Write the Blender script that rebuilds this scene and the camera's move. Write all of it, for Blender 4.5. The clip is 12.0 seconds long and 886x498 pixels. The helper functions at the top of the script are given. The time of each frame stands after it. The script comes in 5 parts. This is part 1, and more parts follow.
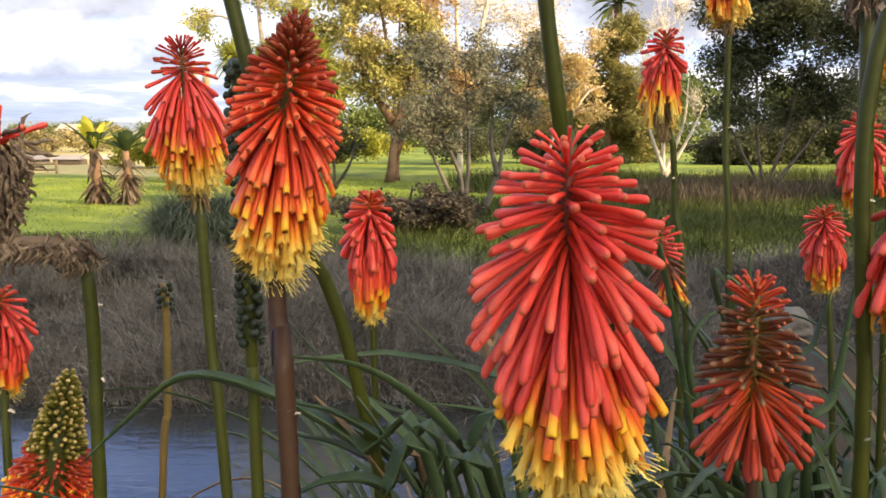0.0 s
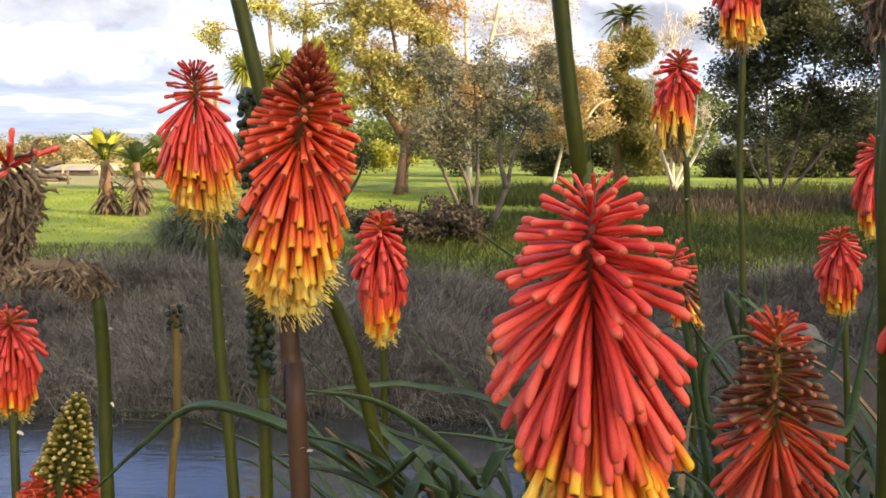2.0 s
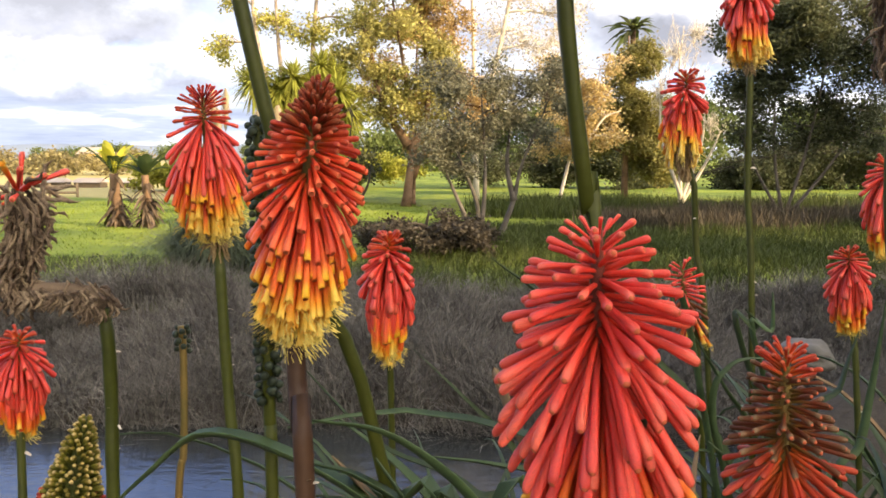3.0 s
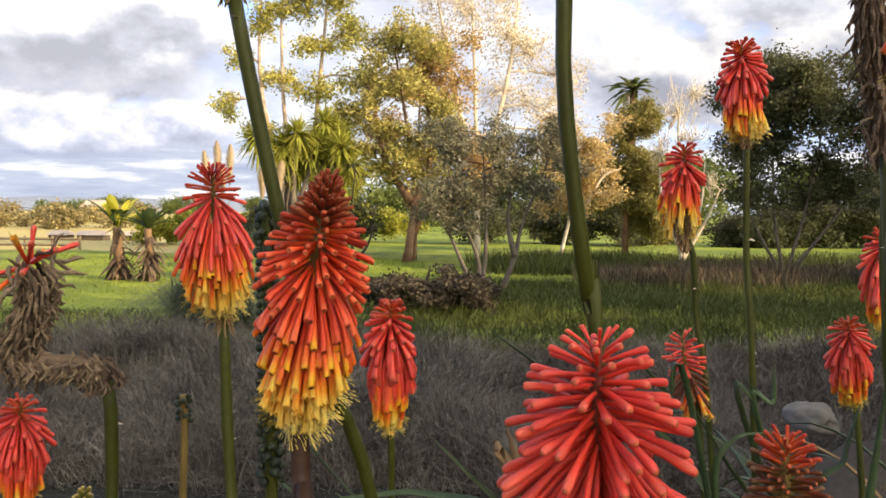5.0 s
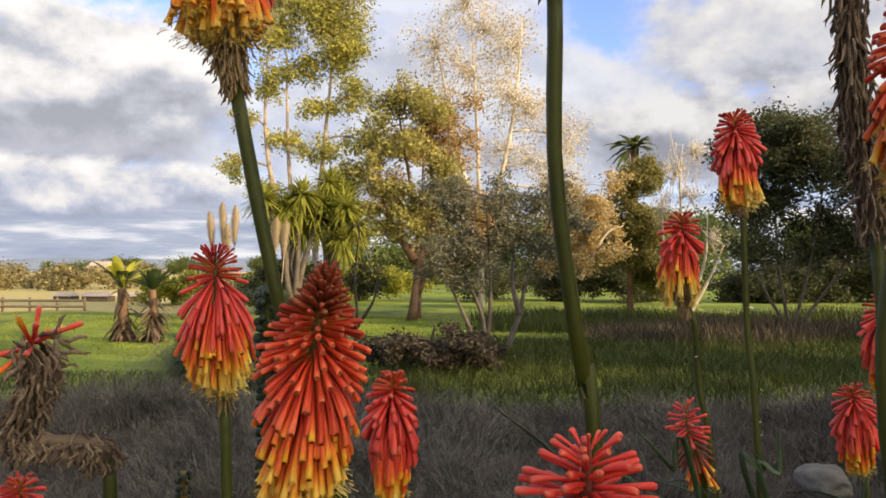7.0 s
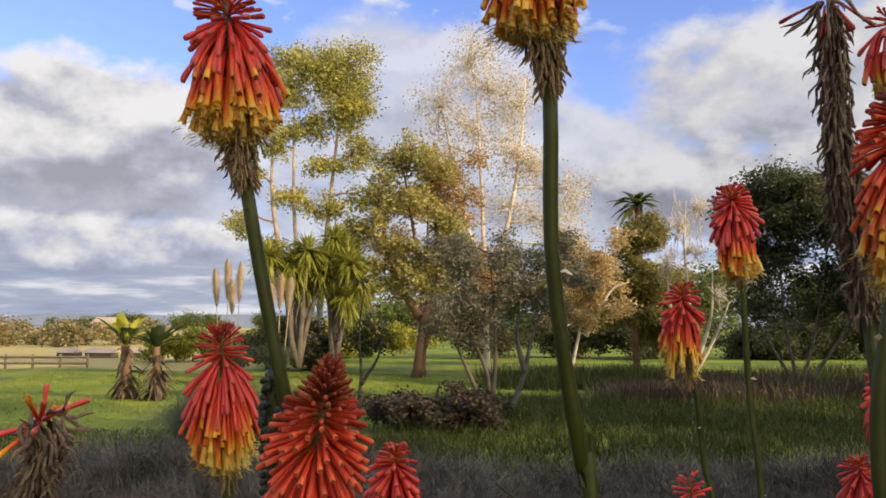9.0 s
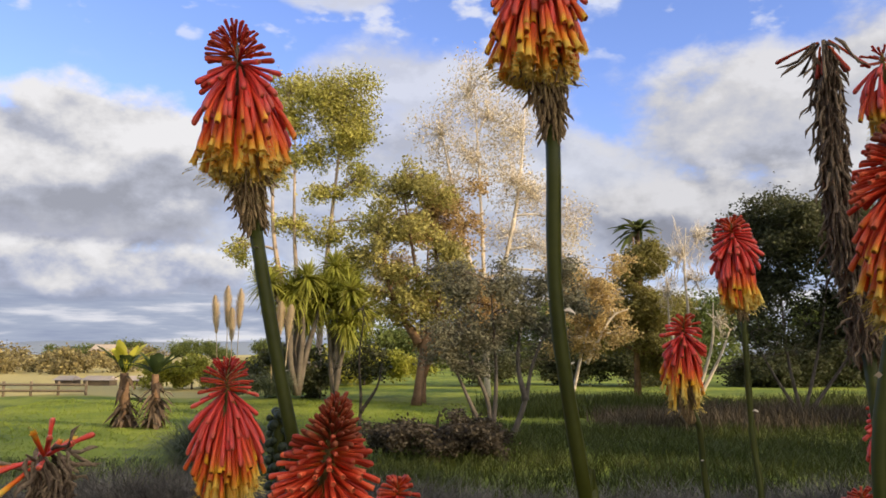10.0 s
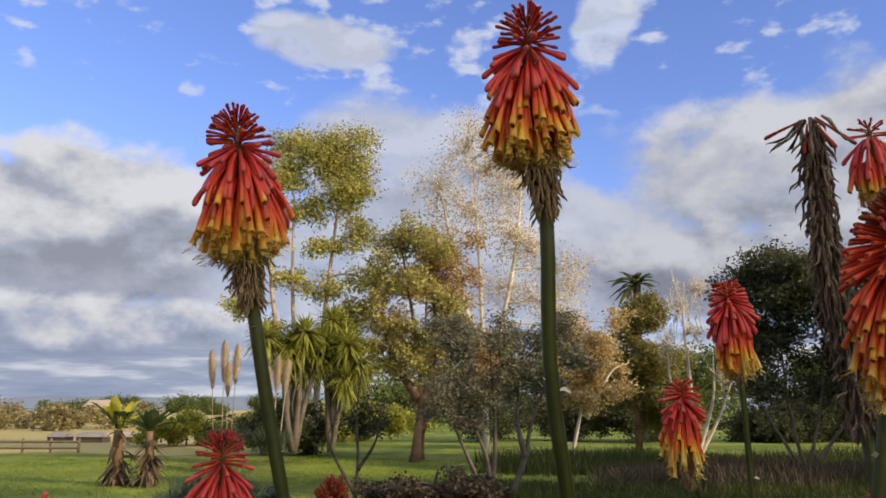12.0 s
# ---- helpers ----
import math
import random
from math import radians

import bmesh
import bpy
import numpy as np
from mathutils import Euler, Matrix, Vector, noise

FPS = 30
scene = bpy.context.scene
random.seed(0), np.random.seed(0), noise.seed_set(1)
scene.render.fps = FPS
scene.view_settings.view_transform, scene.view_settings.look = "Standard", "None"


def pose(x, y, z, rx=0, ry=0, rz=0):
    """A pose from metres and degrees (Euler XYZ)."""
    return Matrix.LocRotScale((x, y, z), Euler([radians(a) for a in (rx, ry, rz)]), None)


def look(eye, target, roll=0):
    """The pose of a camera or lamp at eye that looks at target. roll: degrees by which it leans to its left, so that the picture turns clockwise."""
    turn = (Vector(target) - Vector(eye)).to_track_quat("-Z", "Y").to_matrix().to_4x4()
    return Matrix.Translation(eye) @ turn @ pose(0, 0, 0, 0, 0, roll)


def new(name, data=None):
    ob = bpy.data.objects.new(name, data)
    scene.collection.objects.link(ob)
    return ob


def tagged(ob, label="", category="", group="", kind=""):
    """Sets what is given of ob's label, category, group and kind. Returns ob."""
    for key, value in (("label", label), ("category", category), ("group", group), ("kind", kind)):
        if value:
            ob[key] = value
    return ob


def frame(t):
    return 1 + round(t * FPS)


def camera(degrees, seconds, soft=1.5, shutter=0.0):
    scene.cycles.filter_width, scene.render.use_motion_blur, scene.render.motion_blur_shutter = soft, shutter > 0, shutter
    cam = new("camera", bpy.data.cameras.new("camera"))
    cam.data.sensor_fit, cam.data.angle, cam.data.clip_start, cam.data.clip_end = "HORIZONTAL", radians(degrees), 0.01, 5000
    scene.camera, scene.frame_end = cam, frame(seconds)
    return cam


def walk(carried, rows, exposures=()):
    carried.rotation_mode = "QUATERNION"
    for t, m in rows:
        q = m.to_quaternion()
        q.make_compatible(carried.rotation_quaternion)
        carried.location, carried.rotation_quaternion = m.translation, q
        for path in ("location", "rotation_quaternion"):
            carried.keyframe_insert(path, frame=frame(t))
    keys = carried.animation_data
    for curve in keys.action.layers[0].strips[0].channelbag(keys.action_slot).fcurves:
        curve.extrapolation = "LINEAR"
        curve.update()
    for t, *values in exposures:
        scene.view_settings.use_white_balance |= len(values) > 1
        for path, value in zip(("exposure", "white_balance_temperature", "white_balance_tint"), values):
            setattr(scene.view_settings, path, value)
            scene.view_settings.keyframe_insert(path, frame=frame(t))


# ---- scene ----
cam = camera(59.58, 12.0, soft=1.7)
PATH = [
    (0, pose(0.0000, -0.0000, 1.7000, 81.59, -0.03, -0.01)),
    (0.5, pose(0.0026, 0.0012, 1.7025, 81.71, -0.07, 0.00)),
    (1, pose(0.0006, 0.0015, 1.7049, 81.98, -0.15, 0.11)),
    (1.5, pose(0.0003, 0.0043, 1.7101, 82.20, -0.18, 0.42)),
    (2, pose(-0.0038, 0.0080, 1.7111, 82.46, -0.20, 0.64)),
    (2.5, pose(-0.0004, 0.0087, 1.7152, 82.71, -0.11, 0.94)),
    (3, pose(-0.0037, 0.0096, 1.7211, 83.33, -0.17, 1.18)),
    (5, pose(-0.0051, 0.0008, 1.7401, 87.40, -0.62, 1.29)),
    (5.5, pose(-0.0064, 0.0025, 1.7434, 88.32, -0.56, 1.47)),
    (6, pose(-0.0034, 0.0021, 1.7484, 89.40, -0.39, 1.51)),
    (6.5, pose(-0.0012, -0.0007, 1.7532, 90.52, -0.20, 1.55)),
    (7, pose(-0.0003, -0.0079, 1.7576, 91.67, -0.09, 1.61)),
    (9, pose(0.0025, -0.0242, 1.7775, 95.80, -0.11, 1.96)),
    (9.5, pose(0.0026, -0.0270, 1.7802, 96.76, -0.10, 1.96)),
    (10, pose(-0.0004, -0.0333, 1.7843, 97.77, -0.09, 1.97)),
    (10.5, pose(-0.0020, -0.0392, 1.7877, 98.77, -0.08, 1.95)),
    (11, pose(-0.0010, -0.0407, 1.7917, 99.73, -0.06, 1.87)),
    (11.5, pose(-0.0007, -0.0430, 1.7962, 100.72, -0.07, 1.84)),
    (12, pose(0.0014, -0.0417, 1.7995, 101.72, 0.03, 1.86)),
]
walk(cam, PATH, [(0, 1.15, 6550, 11), (3, 1.15, 6550, 11), (5, 0.85, 6600, 11), (7, 0.42, 6550, 11), (9, 0.18, 6350, 12), (11, 0.14, 6200, 12), (11.5, -0.14, 6100, 12), (12, -0.08, 6050, 12)])

# ---- world and sun ----
SUN_AZ, SUN_EL = radians(120), radians(19)  # from +y towards +x
sun_dir = Vector((math.sin(SUN_AZ) * math.cos(SUN_EL), math.cos(SUN_AZ) * math.cos(SUN_EL), math.sin(SUN_EL)))
sun = new("sun", bpy.data.lights.new("sun", "SUN"))
sun.data.energy, sun.data.angle, sun.data.color = 5.0, radians(0.6), (1.0, 0.76, 0.44)
sun.matrix_world = look(sun_dir * 100, (0, 0, 0))


class Nodes:
    """A short way to write a node tree."""

    def __init__(self, tree):
        self.tree = tree

    def add(self, kind, values=(), **settings):
        n = self.tree.nodes.new(kind)
        for key, value in settings.items():
            setattr(n, key, value)
        for key, value in dict(values).items():
            if isinstance(value, bpy.types.NodeSocket):
                self.tree.links.new(value, n.inputs[key])
            else:
                n.inputs[key].default_value = value
        return n

    def math(self, op, a, b=0.0, c=0.0, clamp=False):
        return self.add("ShaderNodeMath", {0: a, 1: b, 2: c}, operation=op, use_clamp=clamp).outputs[0]

    def mix(self, fac, a, b, blend="MIX"):
        return self.add("ShaderNodeMix", {0: fac, 6: a, 7: b}, data_type="RGBA", blend_type=blend).outputs[2]

    def noise(self, vector, scale, detail=4.0, rough=0.55):
        return self.add("ShaderNodeTexNoise", {"Vector": vector, "Scale": scale, "Detail": detail, "Roughness": rough}).outputs[0]

    def ramp(self, fac, stops):
        n = self.add("ShaderNodeValToRGB", {0: fac})
        el = n.color_ramp.elements
        while len(el) < len(stops):
            el.new(0.5)
        for e, (at, colour) in zip(el, stops):
            e.position, e.color = at, (*colour, 1)
        return n.outputs[0]

    def step(self, x, lo, hi):
        return self.add("ShaderNodeMapRange", {0: x, 1: lo, 2: hi}, interpolation_type="SMOOTHSTEP").outputs[0]


world = bpy.data.worlds.new("sky")
scene.world = world
world.use_nodes = True
world.node_tree.nodes.clear()
w = Nodes(world.node_tree)
sky = w.add("ShaderNodeTexSky", sky_type="NISHITA", sun_disc=False, sun_elevation=SUN_EL, sun_rotation=SUN_AZ, air_density=1.0, dust_density=0.4, ozone_density=2.0)
way = w.add("ShaderNodeTexCoord").outputs["Generated"]
sep = w.add("ShaderNodeSeparateXYZ", {0: way})
elev = sep.outputs[2]
stretch = w.add("ShaderNodeMapping", {0: way, 3: (3.8, 3.8, 8.0)}).outputs[0]
shift = w.add("ShaderNodeMapping", {0: way, 1: (0.02, 0.0, 0.34), 3: (3.8, 3.8, 8.0)}).outputs[0]


n1 = w.noise(stretch, 1.25, 7.0, 0.56)
n2 = w.noise(shift, 1.25, 7.0, 0.56)
billow = w.noise(w.add("ShaderNodeMapping", {0: way, 3: (9.0, 9.0, 13.0)}).outputs[0], 1.0, 6.0, 0.58)
billow_up = w.noise(w.add("ShaderNodeMapping", {0: way, 1: (0.05, 0.0, 0.35), 3: (9.0, 9.0, 13.0)}).outputs[0], 1.0, 6.0, 0.58)
relief = w.math("MULTIPLY", w.math("SUBTRACT", billow, billow_up), 2.0)

# overhead and behind: broken cloud, brighter on the sun's side
ahead_sky = w.step(sep.outputs[1], 0.45, 0.75)
over = w.math("MULTIPLY", w.step(elev, 0.52, 0.75), 0.22)
behind = w.math("MULTIPLY", w.step(sep.outputs[1], 0.2, -0.3), 0.22)
cover = w.step(w.math("ADD", w.math("ADD", n1, w.math("MULTIPLY", w.step(elev, 0.30, 0.02), 0.22)), w.math("MAXIMUM", over, behind)), 0.53, 0.66)
cover = w.math("MULTIPLY", cover, w.math("SUBTRACT", 1.0, w.math("MULTIPLY", ahead_sky, w.step(elev, 0.62, 0.48))))
lit = w.math("ADD", w.math("MULTIPLY", w.math("SUBTRACT", n1, n2), 3.4), 0.52, clamp=True)
cloud = w.ramp(lit, ((0.0, (2.3, 2.5, 3.0)), (0.40, (3.9, 4.1, 4.5)), (0.68, (7.0, 6.9, 6.8)), (1.0, (8.6, 8.4, 8.2))))
toward = w.add("ShaderNodeVectorMath", {0: way, 1: tuple(sun_dir)}, operation="DOT_PRODUCT").outputs["Value"]
glow = w.math("ADD", 0.58, w.math("MULTIPLY", w.math("POWER", w.math("MAXIMUM", toward, 0.0), 2.0), 5.0))
cloud = w.mix(1.0, cloud, w.add("ShaderNodeCombineColor", {0: glow, 1: w.math("POWER", glow, 0.93), 2: w.math("POWER", glow, 0.80)}).outputs[0], "MULTIPLY")
blue = w.mix(1.0, sky.outputs[0], (1.95, 1.85, 2.45, 1), "MULTIPLY")
seen = w.mix(cover, blue, cloud)

# small puffs high up
puffs = w.noise(w.add("ShaderNodeMapping", {0: way, 3: (17.0, 17.0, 34.0)}).outputs[0], 1.15, 4.0, 0.5)
puff_at = w.math("MULTIPLY", w.step(w.math("ADD", puffs, w.math("MULTIPLY", n1, 0.4)), 0.76, 0.92), w.step(elev, 0.33, 0.40))
seen = w.mix(w.math("MULTIPLY", puff_at, 0.8), seen, (7.4, 7.5, 8.0, 1))

# long thin streaks over the horizon
streak = w.noise(w.add("ShaderNodeMapping", {0: way, 3: (5.0, 5.0, 46.0)}).outputs[0], 1.0, 5.0, 0.6)
streaks = w.ramp(streak, ((0.30, (2.6, 3.0, 4.1)), (0.46, (3.7, 4.1, 5.0)), (0.56, (6.6, 6.6, 6.9)), (0.66, (7.4, 7.25, 7.1))))
seen = w.mix(w.math("MULTIPLY", w.step(elev, 0.125, 0.07), ahead_sky), seen, streaks)


def bank_of_cloud(under, x, z, rx, rz, rough, dark, light, dim=1.0):
    """Lays one bank of cumulus over the sky: x, z its middle, rx, rz its half width and height, as parts of a unit direction."""
    dx = w.math("MULTIPLY", w.math("SUBTRACT", sep.outputs[0], x), 1 / rx)
    dz = w.math("MULTIPLY", w.math("SUBTRACT", elev, z), 1 / rz)
    d = w.math("SQRT", w.math("ADD", w.math("MULTIPLY", dx, dx), w.math("MULTIPLY", dz, dz)))
    edge = w.math("ADD", w.math("SUBTRACT", 1.0, d), w.math("ADD", w.math("MULTIPLY", w.math("SUBTRACT", billow, 0.5), rough), w.math("MULTIPLY", w.math("SUBTRACT", n1, 0.5), rough)))
    mask = w.math("MULTIPLY", w.math("MULTIPLY", w.step(edge, 0.05, 0.38), dim), ahead_sky)
    shade = w.math("ADD", w.math("ADD", 0.45, w.math("MULTIPLY", dz, 0.45)), w.math("ADD", relief, w.math("MULTIPLY", w.math("SUBTRACT", n1, n2), 1.2)))
    colour = w.ramp(shade, ((0.0, dark), (0.30, tuple(c * 1.35 for c in dark)), (0.62, tuple(c * 0.86 for c in light)), (0.85, light)))
    return w.mix(mask, under, colour)


GREY, WHITE = (3.2, 3.3, 3.7), (7.7, 7.55, 7.4)
for bank in ((-0.05, 0.18, 0.46, 0.13, 0.9, (3.2, 3.3, 3.7), (6.5, 6.5, 6.6), 0.9), (-0.07, 0.31, 0.21, 0.085, 0.75, (4.2, 4.3, 4.8), (6.7, 6.7, 6.9), 0.85), (0.46, 0.28, 0.32, 0.115, 0.9, (3.4, 3.5, 3.9), (6.8, 6.7, 6.7)), (0.38, 0.165, 0.30, 0.075, 1.1, (2.5, 2.6, 3.0), (6.4, 6.3, 6.3)),
             (-0.50, 0.15, 0.22, 0.06, 0.8, (3.0, 3.1, 3.6), (5.6, 5.6, 5.8)), (-0.44, 0.225, 0.22, 0.105, 1.2, GREY, WHITE), (-0.46, 0.10, 0.30, 0.042, 1.0, (3.0, 3.2, 3.9), WHITE), (-0.185, 0.447, 0.085, 0.034, 1.0, (4.4, 4.6, 5.3), (6.8, 6.9, 7.3), 0.9), (0.17, 0.45, 0.05, 0.05, 1.6, (5.5, 5.7, 6.3), (7.4, 7.5, 7.8), 0.8)):
    seen = bank_of_cloud(seen, *bank)
back = w.add("ShaderNodeBackground", {0: seen, 1: 0.1})
out = w.add("ShaderNodeOutputWorld", {0: back.outputs[0]})


# ---- materials ----
def surface(name, dark, light, scale=8.0, rough=0.6, bump=0.0, coord="Object", vary=0.0, fine=6.0, through_light=0.0, gradient=None, spec=0.2, island=0.0):
    """A material of two colours mixed by coarse and fine noise; gradient: colour stops along the object's own z."""
    m = bpy.data.materials.new(name)
    m.use_nodes = True
    n = Nodes(m.node_tree)
    m.node_tree.nodes.clear()
    tex = n.add("ShaderNodeTexCoord").outputs[coord]
    info = n.add("ShaderNodeObjectInfo").outputs["Random"]
    if coord == "Object":
        tex = n.add("ShaderNodeVectorMath", {0: tex, 1: n.add("ShaderNodeCombineXYZ", {0: n.math("MULTIPLY", info, 37.0), 1: info}).outputs[0]}, operation="ADD").outputs[0]
    if gradient:
        tex = n.add("ShaderNodeMapping", {0: tex, 3: (1.0, 1.0, 0.07)}).outputs[0]
    coarse = n.noise(tex, scale, 3.0)
    grain = n.noise(tex, scale * fine, 4.0, 0.65)
    fac = n.math("ADD", n.math("MULTIPLY", coarse, 1.3), n.math("MULTIPLY", grain, 0.7))
    fac = n.math("SUBTRACT", fac, 0.5, clamp=True)
    col = n.mix(fac, (*dark, 1), (*light, 1))
    if gradient:
        z = n.add("ShaderNodeSeparateXYZ", {0: n.add("ShaderNodeTexCoord").outputs["Object"]}).outputs[2]
        z = n.math("ADD", z, n.math("MULTIPLY", n.math("SUBTRACT", grain, 0.5), 0.16))
        z = n.math("ADD", z, n.math("MULTIPLY", n.math("SUBTRACT", info, 0.5), 0.22))
        g = n.ramp(z, gradient)
        col = n.mix(0.45, g, n.mix(1.0, g, n.mix(fac, (0.30, 0.25, 0.25, 1), (1.6, 1.6, 1.6, 1)), "MULTIPLY"))
    if vary or island:
        r = n.add("ShaderNodeNewGeometry").outputs["Random Per Island"] if island else info
        amount = island or vary
        hsv = n.add("ShaderNodeHueSaturation", {0: n.math("ADD", 0.5, n.math("MULTIPLY", n.math("SUBTRACT", r, 0.5), 0.014 * amount)), 1: 1.0, 2: n.math("ADD", 1.0 - 0.5 * amount, n.math("MULTIPLY", r, amount)), 4: col})
        col = hsv.outputs[0]
    sh = n.add("ShaderNodeBsdfPrincipled", {"Base Color": col, "Roughness": rough, "Specular IOR Level": spec})
    if bump:
        b = n.add("ShaderNodeBump", {"Strength": bump, "Distance": 0.02 / max(scale, 0.5), "Height": grain})
        m.node_tree.links.new(b.outputs[0], sh.inputs["Normal"])
    end = sh.outputs[0]
    if through_light:
        tr = n.add("ShaderNodeBsdfTranslucent", {"Color": col})
        end = n.add("ShaderNodeMixShader", {0: through_light, 1: end, 2: tr.outputs[0]}).outputs[0]
    n.add("ShaderNodeOutputMaterial", {0: end})
    return m


RED, ORANGE, YELLOW = (0.83, 0.048, 0.024), (0.86, 0.17, 0.018), (0.90, 0.47, 0.025)
M_bud = surface("floret_bud", (0, 0, 0), (1, 1, 1), 60, 0.55, 0.3, spec=0.2, gradient=((0.0, (0.10, 0.045, 0.012)), (0.6, (0.26, 0.035, 0.012)), (1.0, (0.22, 0.06, 0.025))), vary=0.3)
M_brown = surface("floret_brown", (0, 0, 0), (1, 1, 1), 60, 0.5, 0.3, spec=0.2, gradient=((0.0, (0.16, 0.10, 0.02)), (0.5, (0.17, 0.035, 0.012)), (0.9, (0.12, 0.045, 0.018)), (1.0, (0.17, 0.10, 0.05))), vary=0.3)
M_green = surface("floret_green", (0, 0, 0), (1, 1, 1), 60, 0.5, 0.3, spec=0.2, gradient=((0.0, (0.07, 0.075, 0.010)), (0.7, (0.16, 0.15, 0.018)), (0.93, (0.22, 0.16, 0.03)), (1.0, (0.46, 0.34, 0.13))), vary=0.3)
M_russet = surface("floret_russet", (0, 0, 0), (1, 1, 1), 60, 0.45, 0.35, spec=0.25, gradient=((0.0, (0.55, 0.11, 0.015)), (0.5, (0.52, 0.055, 0.018)), (1.0, (0.36, 0.045, 0.02))), vary=0.35)
M_red = surface("floret_red", (0, 0, 0), (1, 1, 1), 60, 0.33, 0.5, spec=0.5, gradient=((0.0, (0.48, 0.035, 0.014)), (0.35, (0.76, 0.046, 0.027)), (0.85, (0.79, 0.066, 0.040)), (1.0, (0.74, 0.11, 0.065))), vary=0.25, through_light=0.12)
M_scarlet = surface("floret_scarlet", (0, 0, 0), (1, 1, 1), 60, 0.42, 0.4, spec=0.3, gradient=((0.0, (0.45, 0.10, 0.015)), (0.3, (0.70, 0.055, 0.018)), (0.8, (0.80, 0.085, 0.028)), (1.0, (0.84, 0.16, 0.06))), vary=0.25, through_light=0.12)
M_dusk = surface("floret_dusk", (0, 0, 0), (1, 1, 1), 60, 0.45, 0.35, spec=0.25, gradient=((0.0, (0.10, 0.015, 0.010)), (0.4, (0.42, 0.03, 0.02)), (1.0, (0.46, 0.035, 0.02))), vary=0.35)
M_spent_core = surface("spent_core", (0.05, 0.012, 0.010), (0.22, 0.05, 0.03), 90, 0.7, 0.5)
M_coral = surface("floret_coral", (0, 0, 0), (1, 1, 1), 60, 0.36, 0.5, spec=0.38, gradient=((0.0, (0.76, 0.05, 0.018)), (0.6, (0.84, 0.085, 0.022)), (0.88, ORANGE), (1.0, YELLOW)), vary=0.25, through_light=0.12)
M_orange = surface("floret_orange", (0, 0, 0), (1, 1, 1), 60, 0.45, 0.35, spec=0.25, gradient=((0.0, (0.74, 0.05, 0.025)), (0.48, (0.82, 0.085, 0.03)), (0.72, ORANGE), (0.90, (0.88, 0.37, 0.025)), (1.0, (0.86, 0.55, 0.08))), vary=0.25, through_light=0.15)
M_yellow = surface("floret_yellow", (0, 0, 0), (1, 1, 1), 60, 0.45, 0.35, spec=0.25, gradient=((0.0, (0.80, 0.16, 0.025)), (0.45, (0.85, 0.36, 0.03)), (0.8, (0.85, 0.50, 0.05)), (1.0, (0.84, 0.62, 0.14))), vary=0.25, through_light=0.15)
M_mouth = surface("floret_mouth", (0.30, 0.04, 0.02), (0.55, 0.14, 0.05), 80, 0.6)
M_straw = surface("floret_straw", (0.11, 0.065, 0.03), (0.46, 0.32, 0.15), 14, 0.85, 0.4, vary=0.5)
M_dry = surface("dry_floret", (0.04, 0.027, 0.017), (0.31, 0.22, 0.14), 12, 0.9, 0.4, vary=1.0)
M_stamen = surface("stamen", (0.55, 0.42, 0.08), (0.80, 0.62, 0.16), 50, 0.5)
M_stalk = surface("stalk_green", (0.024, 0.030, 0.003), (0.068, 0.074, 0.007), 14, 0.5, 0.15, fine=9, spec=0.25)
M_stalk_brown = surface("stalk_brown", (0.034, 0.017, 0.009), (0.085, 0.042, 0.02), 18, 0.55, 0.2, fine=9, spec=0.25)
M_stalk_tan = surface("stalk_tan", (0.09, 0.08, 0.02), (0.22, 0.13, 0.035), 14, 0.6, 0.2)
M_bract = surface("papery_bract", (0.45, 0.36, 0.26), (0.75, 0.66, 0.52), 60, 0.8)
M_pod = surface("seed_pod", (0.012, 0.018, 0.010), (0.045, 0.058, 0.032), 60, 0.45, 0.3, vary=0.4)
M_leaf = surface("strap_leaf", (0.010, 0.024, 0.007), (0.10, 0.145, 0.055), 5, 0.42, 0.15, vary=0.6, fine=14, spec=0.35, through_light=0.15)
M_leaf_dead = surface("dead_leaf", (0.10, 0.06, 0.03), (0.36, 0.24, 0.13), 12, 0.85, 0.3)
M_grass = surface("rough_grass", (0.030, 0.046, 0.010), (0.10, 0.115, 0.026), 0.5, 0.6, island=0.7, through_light=0.2)
M_lawn = surface("lawn_blades", (0.12, 0.17, 0.02), (0.27, 0.32, 0.045), 0.4, 0.6, island=0.5, through_light=0.25)
M_reed = surface("dry_reed", (0.030, 0.026, 0.021), (0.29, 0.26, 0.22), 1.3, 0.85, island=0.9, through_light=0.1)
M_reed_brown = surface("dead_rush", (0.038, 0.032, 0.022), (0.125, 0.10, 0.068), 0.7, 0.85, island=0.8)
M_pampas = surface("pampas_blade", (0.035, 0.048, 0.026), (0.12, 0.14, 0.08), 0.6, 0.55, island=0.6, through_light=0.15)
M_plume = surface("pampas_plume", (0.42, 0.33, 0.22), (0.72, 0.60, 0.42), 3, 0.9, island=0.4, through_light=0.2)
M_bark_grey = surface("grey_bark", (0.06, 0.05, 0.04), (0.19, 0.16, 0.13), 3, 0.85, 0.6)
M_bark_brown = surface("brown_bark", (0.06, 0.036, 0.022), (0.26, 0.16, 0.095), 3, 0.85, 0.6)
M_bark_pale = surface("pale_bark", (0.42, 0.36, 0.28), (0.78, 0.71, 0.60), 3, 0.75, 0.4)
M_bark_gum = surface("gum_bark", (0.22, 0.16, 0.12), (0.56, 0.46, 0.36), 3, 0.75, 0.4)
M_bark_dark = surface("dark_bark", (0.03, 0.025, 0.02), (0.09, 0.075, 0.06), 4, 0.9, 0.6)
M_skirt = surface("dead_frond", (0.04, 0.028, 0.02), (0.18, 0.125, 0.08), 4, 0.9, island=0.8)


